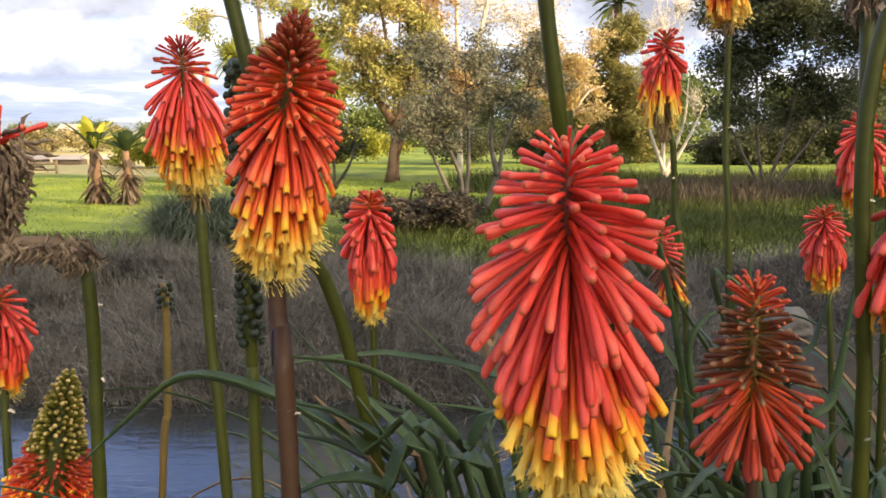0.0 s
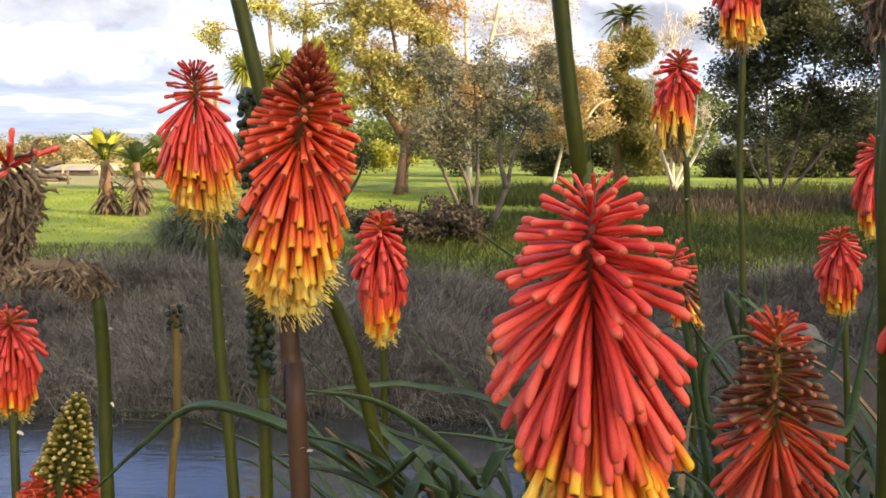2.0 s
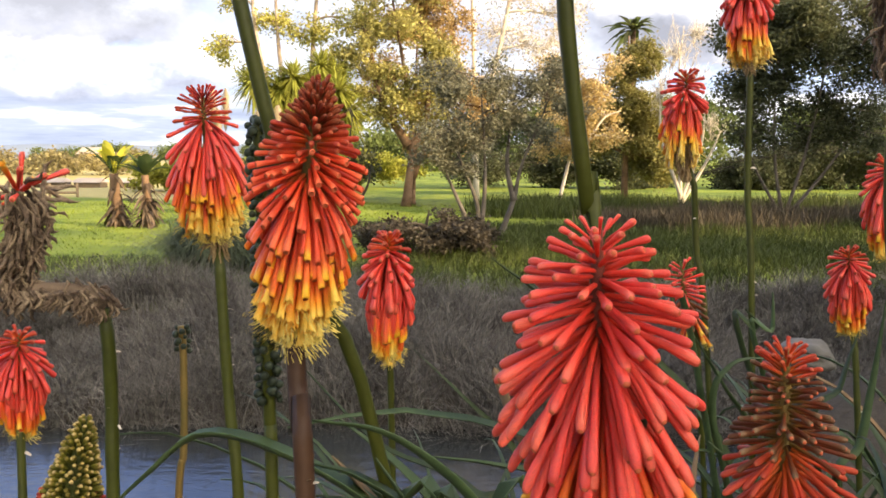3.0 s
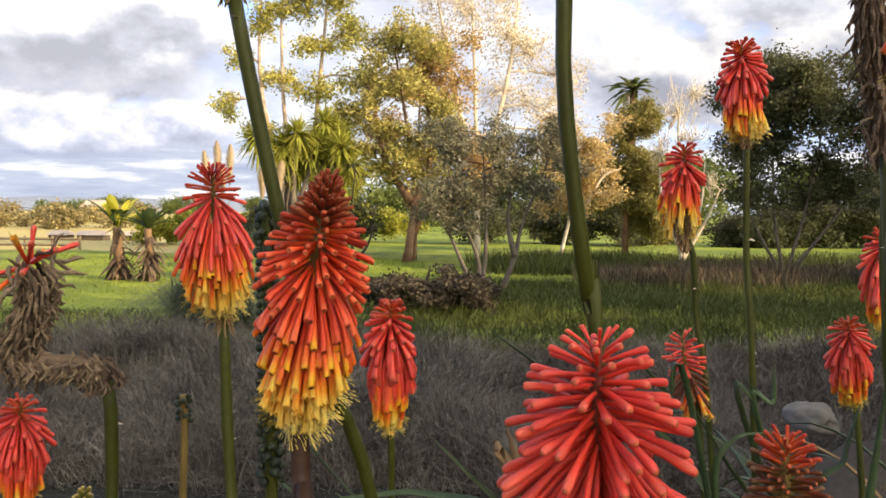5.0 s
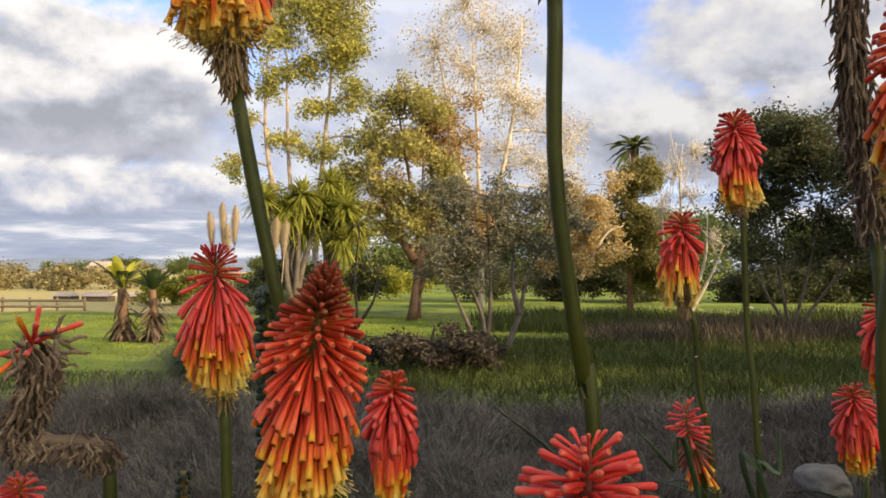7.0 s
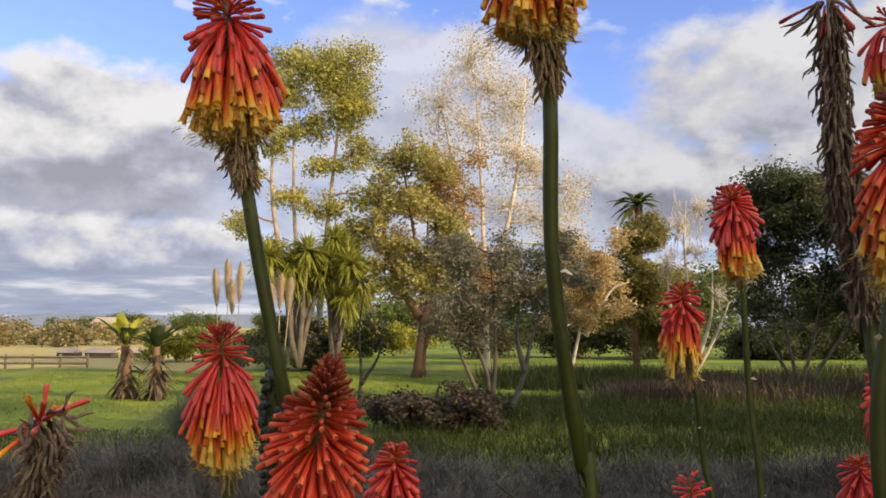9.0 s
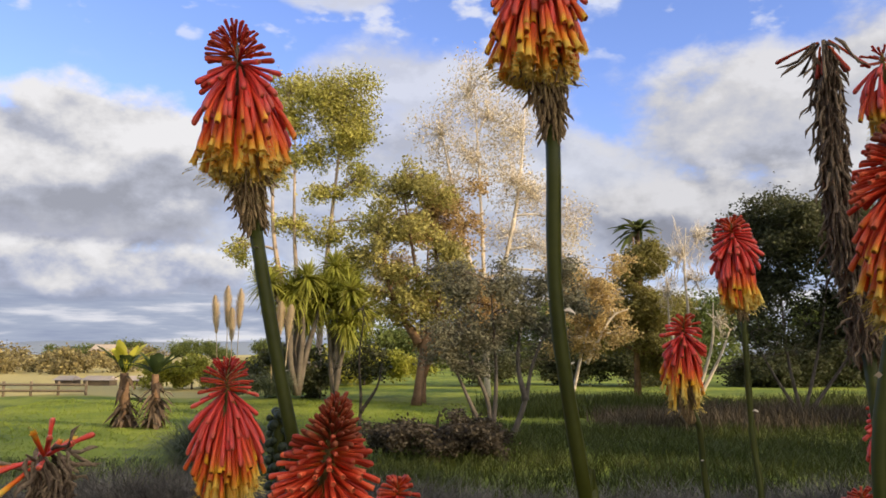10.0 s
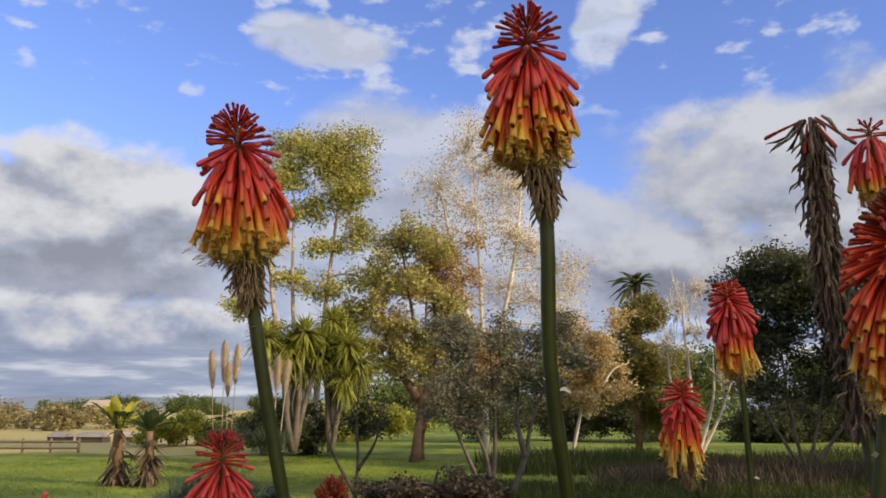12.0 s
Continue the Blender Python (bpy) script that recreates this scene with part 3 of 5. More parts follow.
def past(label, path, length, seed, size=1.0, count=150, skirt=0.3, fat=1.0, thick=0.005, **kw):
    """A spike past its best: a loose top tuft, a notch, a red then yellow bell, and dry florets below."""
    a = 1 - skirt
    return lily(label, path, length,
                [(0, "dusk"), (0.07, "russet"), (0.17, "red"), (a * 0.45, "coral"), (a * 0.60, "orange"), (a * 0.80, "yellow"), (a, "straw")],
                [(0, 75), (0.04, 48), (0.09, 22), (0.14, 6), (0.165, 0), (0.185, -34), (0.25, -46), (0.4, -56), (a * 0.8, -66), (a * 0.95, -76), (a, -82), (a + 0.04, -76), (1, -82)],
                [(0, 0.009 * size), (0.04, 0.014 * size), (0.09, 0.019 * size), (0.165, 0.021 * size), (0.19, 0.033 * size), (0.35, 0.046 * size), (a * 0.8, 0.037 * size), (a, 0.024 * size), (a + 0.05, 0.015 * size), (1, 0.015 * size)],
                count, thick, seed=seed, fat=fat, bias=0.92, slim=0.16, jitter=4.5, pad=0.036 * size, foot=0.002, sag=0.2, wither=3.5, girth=0.008, **kw)


def prime(label, path, length, seed, size=1.0, count=170, thick=0.005, **kw):
    """A full spike: dark buds at the tip, coral tubes, a yellow hem."""
    return lily(label, path, length,
                [(0, "bud"), (0.24, "russet"), (0.33, "scarlet"), (0.56, "coral"), (0.69, "orange"), (0.84, "yellow")],
                [(0, 82), (0.08, 58), (0.18, 32), (0.26, 13), (0.34, -5), (0.42, -22), (0.52, -39), (0.62, -50), (0.74, -60), (0.86, -70), (1, -80)],
                [(0, 0.006 * size), (0.1, 0.010 * size), (0.22, 0.016 * size), (0.34, 0.0225 * size), (0.46, 0.030 * size), (0.6, 0.039 * size), (0.75, 0.043 * size), (0.88, 0.039 * size), (1, 0.032 * size)],
                count, thick, seed=seed, bias=0.92, slim=0.22, jitter=3.0, sag=0.48, girth=0.003, **kw)


def small(label, path, length, seed, size=1.0, count=130, thick=0.0045, skirt=0.12, fat=1.2, **kw):
    a = 1 - skirt
    return lily(label, path, length,
                [(0, "russet"), (0.10, "red"), (a * 0.56, "coral"), (a * 0.70, "orange"), (a * 0.82, "yellow"), (a, "straw")],
                [(0, 60), (0.08, 24), (0.14, -10), (0.22, -38), (0.35, -55), (0.5, -64), (0.68, -76), (0.85, -84), (1, -86)],
                [(0, 0.010 * size), (0.1, 0.021 * size), (0.28, 0.037 * size), (0.6, 0.044 * size), (a * 0.9, 0.035 * size), (a, 0.024 * size), (1, 0.017 * size)],
                count, thick, seed=seed, fat=fat * 0.98, hem=0.75, jitter=4.0, sag=0.25, girth=0.009 * size, pad=0.012 * size, foot=0.003, **kw)


# the large open spike
lily("large coral-red torch lily with long drooping tubes and yellow hem", [(0.042, 0.264, 1.703), (0.043, 0.264, 1.665), (0.048, 0.266, 1.595), (0.039, 0.275, 1.565)], 0.096,
     [(0, "red"), (0.60, "coral"), (0.70, "orange"), (0.86, "yellow")],
     [(0, 65), (0.05, 36), (0.14, 14), (0.24, -2), (0.32, -18), (0.40, -33), (0.50, -43), (0.64, -50), (0.8, -56), (1, -63)],
     [(0, 0.006), (0.05, 0.011), (0.12, 0.018), (0.2, 0.024), (0.28, 0.030), (0.36, 0.037), (0.48, 0.042), (0.7, 0.042), (0.85, 0.037), (1, 0.031)], 390, 0.0050, seed=3, fat=0.71, jitter=5.0, bias=0.74, slim=0.05, core=M_spent_core, sag=0.36)
prime("coral torch lily with dark buds, yellow hem and brown stalk", [(-0.074, 0.410, 1.763), (-0.083, 0.410, 1.702), (-0.090, 0.410, 1.634), (-0.086, 0.400, 1.580), (-0.081, 0.390, 1.508)], 0.104, 5, 0.97, 470, thick=0.0052, fat=0.76, stalk=M_stalk_brown)
past("red and yellow torch lily with a loose tuft and browned hem", [(-0.219, 0.663, 1.782), (-0.214, 0.663, 1.694), (-0.209, 0.663, 1.642), (-0.200, 0.650, 1.515), (-0.186, 0.630, 1.390)], 0.130, 7, 1.0, 430, skirt=0.24, fat=0.80)
small("red torch lily with a yellow hem over the pond", [(-0.094, 1.000, 1.630), (-0.095, 1.000, 1.523), (-0.093, 1.000, 1.447), (-0.091, 1.000, 1.353)], 0.150, 8, 1.22, 290, fat=1.45)
past("tall red torch lily with yellow hem and long withered skirt", [(-0.155, 0.444, 1.998), (-0.146, 0.444, 1.943), (-0.139, 0.446, 1.880), (-0.112, 0.450, 1.744), (-0.082, 0.465, 1.622), (-0.047, 0.480, 1.507)], 0.124, 9, 0.87, 560, skirt=0.37, fat=0.84, core=M_dry, rachis=0.006, thick=0.0044)
past("tall torch lily with a spiky red tuft and withered skirt", [(0.042, 0.438, 2.065), (0.044, 0.438, 1.990), (0.052, 0.440, 1.925), (0.052, 0.445, 1.829), (0.059, 0.450, 1.764), (0.074, 0.460, 1.674), (0.079, 0.460, 1.639)], 0.132, 10, 0.91, 540, skirt=0.37, fat=0.86, core=M_dry, rachis=0.006, thick=0.0047)
small("small red torch lily with fading yellow base", [(0.304, 1.080, 1.844), (0.300, 1.080, 1.772), (0.304, 1.080, 1.711), (0.317, 1.080, 1.699), (0.326, 1.080, 1.589), (0.339, 1.060, 1.460)], 0.135, 11, 1.05, 260, skirt=0.45)
small("red torch lily with orange and yellow base on a tall stalk", [(0.368, 1.060, 1.980), (0.375, 1.060, 1.903), (0.380, 1.060, 1.838), (0.381, 1.050, 1.674), (0.387, 1.030, 1.505)], 0.125, 12, 1.15, 280, skirt=0.3)
small("small red torch lily above strap leaves", [(0.553, 1.120, 1.599), (0.560, 1.120, 1.527), (0.565, 1.120, 1.477), (0.570, 1.100, 1.371)], 0.105, 13, 1.05, 230)
prime("dark-tipped coral torch lily on a green stalk", [(0.285, 0.460, 1.948), (0.276, 0.460, 1.891), (0.267, 0.460, 1.822), (0.248, 0.460, 1.713), (0.257, 0.460, 1.577), (0.263, 0.460, 1.474)], 0.112, 14, 1.02, 440, fat=0.82, thick=0.0046)
past("red torch lily with curling spent florets", [(0.400, 0.700, 2.082), (0.401, 0.700, 2.042), (0.400, 0.700, 1.996), (0.374, 0.700, 1.744), (0.396, 0.700, 1.458)], 0.07, 15, 0.85, 130, skirt=0.2)
small("dull red torch lily behind a stalk", [(0.535, 1.000, 1.728), (0.538, 1.000, 1.671), (0.541, 1.000, 1.623), (0.558, 1.000, 1.463)], 0.105, 16, 1.05, 180)
past("open red torch lily with spreading tubes", [(0.280, 0.450, 1.684), (0.283, 0.450, 1.647), (0.286, 0.450, 1.607), (0.293, 0.450, 1.523)], 0.075, 17, 1.2, 150, skirt=0.05)
lily("brown-budded torch lily with spreading russet tubes", [(0.177, 0.430, 1.623), (0.178, 0.430, 1.585), (0.180, 0.430, 1.531), (0.182, 0.430, 1.489)], 0.082,
     [(0, "russet"), (0.20, "brown"), (0.66, "russet")], [(0, 60), (0.12, 35), (0.25, 18), (0.6, 2), (0.72, -15), (0.85, -38), (1, -66)],
     [(0, 0.007), (0.1, 0.015), (0.25, 0.017), (0.5, 0.023), (0.68, 0.034), (0.85, 0.040), (1, 0.036)], 200, 0.004, stalk=M_stalk_brown, seed=18, fat=0.72, bracts=2)
small("red torch lily at the edge of the clump", [(-0.478, 0.820, 1.539), (-0.481, 0.820, 1.480), (-0.482, 0.820, 1.428), (-0.473, 0.800, 1.371)], 0.098, 19, 1.0, 220)
lily("unopened torch lily spike, green buds turning orange", [(-0.359, 0.720, 1.477), (-0.373, 0.720, 1.416), (-0.389, 0.720, 1.340), (-0.398, 0.720, 1.274)], 0.14,
     [(0, "green"), (0.58, "russet"), (0.74, "coral")], [(0, 84), (0.1, 58), (0.5, 34), (0.75, 6), (1, -30)],
     [(0, 0.006), (0.1, 0.010), (0.6, 0.013), (0.8, 0.019), (1, 0.026)], 520, 0.0055, seed=20, jitter=2.5, fat=0.98, bias=0.66, rachis=0.003, core=M_stalk, cone=0.027)
lily("dead torch lily spike of hanging grey florets", [(0.284, 0.570, 2.035), (0.285, 0.570, 1.976), (0.288, 0.570, 1.888), (0.298, 0.570, 1.836), (0.299, 0.565, 1.793), (0.298, 0.550, 1.696), (0.310, 0.540, 1.435)], 0.25,
     [(0, "russet"), (0.012, "dry")], [(0, -30), (0.016, -52), (0.03, -78), (1, -84)], [(0, 0.040), (0.02, 0.034), (0.05, 0.022), (0.7, 0.022), (1, 0.014)], 620, 0.0048, seed=21, rachis=0.006, fat=0.66, core=M_dry, pad=0.004, foot=0.010, bias=0.95, jitter=15)
lily("fallen red torch lily among the leaves", [(0.282, 1.000, 1.594), (0.288, 1.000, 1.547), (0.302, 1.000, 1.504), (0.310, 1.000, 1.446)], 0.08,
     [(0, "red"), (0.5, "brown"), (0.8, "orange")], [(0, 50), (0.3, 0), (1, -70)], [(0, 0.012), (0.3, 0.024), (1, 0.034)], 70, 0.004, seed=22)

small("red and yellow torch lily at the end of the row", [(0.559, 1.000, 1.894), (0.562, 1.000, 1.839), (0.564, 1.000, 1.794), (0.579, 1.000, 1.583)], 0.105, 24, 1.0, 150)

# a spike that has bent over, dry, with a last tuft of florets
bent = [(-0.392, 0.680, 1.696), (-0.380, 0.680, 1.672), (-0.390, 0.680, 1.636), (-0.404, 0.680, 1.612), (-0.386, 0.680, 1.604), (-0.350, 0.680, 1.604), (-0.322, 0.680, 1.595), (-0.316, 0.680, 1.555), (-0.316, 0.680, 1.482), (-0.314, 0.670, 1.389)]
lily("withered torch lily bent over with a last orange tuft", bent, 0.185,
     [(0, "red"), (0.010, "orange"), (0.016, "dry")], [(0, 5), (0.02, -10), (0.035, -30), (0.06, -74), (1, -80)], [(0, 0.034), (0.03, 0.042), (0.05, 0.018), (1, 0.016)], 680, 0.0060, seed=23, rachis=0.008, fat=1.05, jitter=28, bracts=14, core=M_dry, pad=0.013, foot=0.009, bias=1.0)

# a stalk of seed pods and a bare dried stalk
pod = bpy.data.meshes.new("pod")
bm = bmesh.new()
bmesh.ops.create_uvsphere(bm, u_segments=9, v_segments=6, radius=0.0042)
for v in bm.verts:
    a = math.atan2(v.co.y, v.co.x)
    k = 1 + 0.10 * math.cos(3 * a)
    v.co.x, v.co.y = v.co.x * k, v.co.y * k
bm.to_mesh(pod)
bm.free()
pod.materials.append(M_pod)
pod.polygons.foreach_set("use_smooth", [True] * len(pod.polygons))


def pod_stalk(label, path, length, count, thick, seed, mat, size=1.0):
    rng = random.Random(seed)
    line = glide(to_ground(path), 40)
    ob = thing("seed_stalk", line[-1], label, "seed stalk", "torch lilies by the pond")
    v, f = sweep(line, [thick] * len(line), 9)
    part("stalk", mesh("stalk", v, f, mat), ob)
    run = [0.0]
    for a, b in zip(line, line[1:]):
        run.append(run[-1] + (b - a).length)
    for i in range(count):
        s = (i + 0.3) / count * length
        at = Vector([float(np.interp(s, run, [q[k] for q in line])) for k in range(3)])
        th = i * 2.4 + rng.uniform(-0.3, 0.3)
        at += Vector((math.cos(th), math.sin(th), 0)) * (thick + 0.0035 * size)
        part("pod", pod, ob, Matrix.Translation(at) @ pose(0, 0, 0, rng.uniform(0, 40), rng.uniform(0, 40), rng.uniform(0, 360)) @ Matrix.Scale(size * rng.uniform(0.7, 1.2), 4))


pod_stalk("green stalk crowded with dark round seed pods", [(-0.130, 0.500, 1.747), (-0.129, 0.500, 1.684), (-0.128, 0.500, 1.596), (-0.127, 0.500, 1.531), (-0.124, 0.490, 1.459)], 0.185, 140, 0.0042, 31, M_stalk, 0.74)
pod_stalk("thin dry stalk with a few shrivelled pods", [(-0.312, 0.850, 1.535), (-0.311, 0.850, 1.498), (-0.311, 0.840, 1.395), (-0.319, 0.830, 1.292)], 0.03, 14, 0.0042, 32, M_stalk_tan, 0.8)


# ---- strap leaves ----
def strap(points, width, fold=0.35, n=18, twist=0.0):
    """A keeled strap leaf along points, from foot to tip."""
    line = glide(points, n)
    verts, faces = [], []
    flat = line[-1] - line[0]
    flat.z = 0
    whole = flat.cross(Vector((0, 0, 1))).normalized() if flat.length > 0.02 else Vector((1, 0, 0))
    for i, p in enumerate(line):
        t = i / (n - 1)
        d = (line[min(i + 1, n - 1)] - line[max(i - 1, 0)]).normalized()
        side = whole - d * whole.dot(d)
        side.normalize()
        up = side.cross(d).normalized()
        a = twist * t
        side, up = side * math.cos(a) + up * math.sin(a), up * math.cos(a) - side * math.sin(a)
        h = width * 0.5 * min(1.0, (1 - t) * 2.2 + 0.03) * (0.75 + 0.25 * min(1, t * 5))
        lift = up * h * fold * 2
        th = up * -0.0006
        verts += [p - side * h + lift, p, p + side * h + lift, p + side * h + lift + th, p + th * 2.2, p - side * h + lift + th]
    for i in range(n - 1):
        for k in range(6):
            a, b = i * 6 + k, i * 6 + (k + 1) % 6
            faces.append((a, b, b + 6, a + 6))
    return verts, faces


def leaf_clump(label, base, leaves, seed, extra=0, reach=(0.5, 0.95), width=(0.012, 0.02), spread=(0, 360), rise=(0.45, 0.9)):
    """A tuft of leaves: listed ones, then extra ones that arch out of the base."""
    rng = random.Random(seed)
    base = Vector(base)
    ob = thing("leaf_clump", base, label, "plant", "torch lily leaves")
    for pts, wd, mat in leaves:
        v, f = strap([base] + [Vector(p) for p in pts], wd, twist=rng.uniform(-0.4, 0.4), n=26)
        part("leaf", mesh("leaf", v, f, mat), ob)
    for i in range(extra):
        th = radians(rng.uniform(*spread))
        out = Vector((math.cos(th), math.sin(th), 0))
        ln, hi = rng.uniform(*reach), rng.uniform(*rise)
        foot = base + Vector((rng.gauss(0, 0.04), rng.gauss(0, 0.04), 0))
        drop = rng.uniform(0.0, 1.6)
        bow = Vector((rng.gauss(0, 0.05), rng.gauss(0, 0.05), 0))
        p = [foot + out * ln * t ** 1.5 + bow * t * t + Vector((0, 0, hi * (1 - (1 - t) ** 1.9) - drop * hi * 0.8 * max(0.0, t - 0.3) ** 2)) for t in (0, 0.15, 0.3, 0.45, 0.6, 0.75, 0.9, 1.0)]
        v, f = strap(p, rng.uniform(*width), twist=rng.uniform(-0.7, 0.7), n=16, fold=0.28)
        part("leaf", mesh("leaf", v, f, M_leaf_dead if rng.random() < 0.08 else M_leaf), ob)
    return ob


leaf_clump("arching grey-green strap leaves under the lilies", (0.12, 0.52, 0.6), [
    ([(0.006, 0.450, 1.449), (-0.052, 0.470, 1.500), (-0.111, 0.480, 1.532), (-0.172, 0.500, 1.539), (-0.211, 0.500, 1.511), (-0.244, 0.500, 1.481)], 0.013, M_leaf),
    ([(0.048, 0.420, 1.466), (0.012, 0.430, 1.517), (-0.014, 0.430, 1.546), (-0.047, 0.430, 1.568), (-0.087, 0.430, 1.575)], 0.011, M_leaf),
    ([(0.042, 0.460, 1.424), (-0.009, 0.480, 1.464), (-0.055, 0.500, 1.497), (-0.097, 0.500, 1.519)], 0.016, M_leaf),
    ([(-0.001, 0.460, 1.432), (-0.035, 0.480, 1.472), (-0.060, 0.480, 1.507), (-0.083, 0.480, 1.534)], 0.012, M_leaf_dead),
    ([(0.045, 0.600, 1.345), (-0.006, 0.600, 1.420), (-0.047, 0.600, 1.473), (-0.101, 0.600, 1.520)], 0.016, M_leaf),
    ([(0.026, 0.440, 1.440), (-0.013, 0.450, 1.478), (-0.033, 0.460, 1.509), (-0.054, 0.470, 1.537)], 0.010, M_leaf),
    ([(0.013, 0.440, 1.447), (-0.028, 0.460, 1.500), (-0.066, 0.470, 1.524), (-0.096, 0.480, 1.529)], 0.011, M_leaf),
    ([(0.064, 0.700, 1.309), (0.009, 0.700, 1.413), (-0.076, 0.700, 1.457), (-0.148, 0.700, 1.533)], 0.009, M_leaf),
    ([(0.110, 0.800, 1.294), (0.059, 0.800, 1.410), (0.004, 0.800, 1.470), (-0.050, 0.800, 1.523)], 0.007, M_leaf),
    ([(0.101, 0.600, 1.380), (0.067, 0.600, 1.463), (0.030, 0.600, 1.479), (-0.027, 0.600, 1.487)], 0.008, M_leaf),
    ([(0.022, 0.500, 1.404), (-0.032, 0.500, 1.466), (-0.070, 0.500, 1.491), (-0.099, 0.500, 1.499)], 0.011, M_leaf),
    ([(0.005, 0.420, 1.451), (-0.034, 0.420, 1.497), (-0.063, 0.420, 1.503), (-0.086, 0.420, 1.495)], 0.012, M_leaf),
], 41, 70, (0.25, 0.65), rise=(0.55, 0.93), width=(0.008, 0.014), spread=(25, 200))
leaf_clump("dense dark strap leaves beside the pond", (0.42, 0.82, 0.6), [
    ([(0.340, 0.800, 1.294), (0.307, 0.800, 1.429), (0.274, 0.800, 1.485), (0.239, 0.800, 1.543)], 0.010, M_leaf),
    ([(0.299, 0.750, 1.344), (0.267, 0.750, 1.416), (0.243, 0.750, 1.446)], 0.012, M_leaf),
    ([(0.296, 0.800, 1.294), (0.260, 0.800, 1.460), (0.279, 0.800, 1.510), (0.320, 0.800, 1.517)], 0.011, M_leaf),
    ([(0.062, 0.800, 1.422), (0.052, 0.800, 1.487), (0.046, 0.800, 1.519)], 0.022, M_leaf_dead),
    ([(0.327, 0.700, 1.310), (0.354, 0.700, 1.390), (0.385, 0.700, 1.438)], 0.012, M_leaf),
    ([(0.228, 0.700, 1.309), (0.202, 0.700, 1.402), (0.195, 0.700, 1.457)], 0.012, M_leaf),
    ([(0.137, 0.750, 1.471), (0.094, 0.750, 1.570), (0.028, 0.750, 1.627)], 0.010, M_leaf),
    ([(0.242, 0.800, 1.508), (0.213, 0.800, 1.553), (0.178, 0.800, 1.595)], 0.010, M_leaf),
], 42, 130, (0.2, 0.6), rise=(0.6, 0.98), width=(0.010, 0.018))
leaf_clump("upright strap leaves at the end of the clump", (0.72, 1.0, 0.6), [
    ([(0.506, 1.000, 1.241), (0.521, 1.000, 1.354), (0.536, 1.000, 1.462), (0.547, 1.000, 1.553)], 0.016, M_leaf),
    ([(0.471, 1.000, 1.306), (0.493, 1.000, 1.432), (0.514, 1.000, 1.501)], 0.014, M_leaf),
    ([(0.374, 1.000, 1.447), (0.381, 1.000, 1.505), (0.367, 1.000, 1.530)], 0.012, M_leaf),
    ([(0.395, 1.000, 1.433), (0.401, 1.000, 1.505), (0.401, 1.000, 1.552)], 0.012, M_leaf),
], 43, 90, (0.2, 0.6), rise=(0.5, 0.92), width=(0.010, 0.018))
leaf_clump("low strap leaves behind the lilies", (-0.02, 1.15, 0.6), [], 44, 60, (0.25, 0.6), rise=(0.4, 0.7), width=(0.010, 0.018))
leaf_clump("strap leaves crowding the bank edge", (0.34, 0.55, 0.6), [], 45, 70, (0.2, 0.5), rise=(0.55, 0.92), width=(0.008, 0.014), spread=(10, 175))


# ---- trees and shrubs ----
LEAF_SHAPE = ((-0.5, 0.0), (0.0, 0.34), (0.5, 0.0), (0.0, -0.34))


def limb(a, b, r0, r1, rng, wobble=0.08, n=7):
    a, b = Vector(a), Vector(b)
    ln = (b - a).length
    pts, rad = [], []
    off = Vector((0, 0, 0))
    for i in range(n):
        t = i / (n - 1)
        if 0 < i < n - 1:
            off += Vector((rng.gauss(0, 1), rng.gauss(0, 1), rng.gauss(0, 0.5))) * ln * wobble * 0.35
        sag = Vector((0, 0, ln * 0.10 * math.sin(math.pi * t)))
        pts.append(a.lerp(b, t) + off * math.sin(math.pi * min(t, 0.999)) + sag)
        rad.append(r0 + (r1 - r0) * t)
    return pts, rad


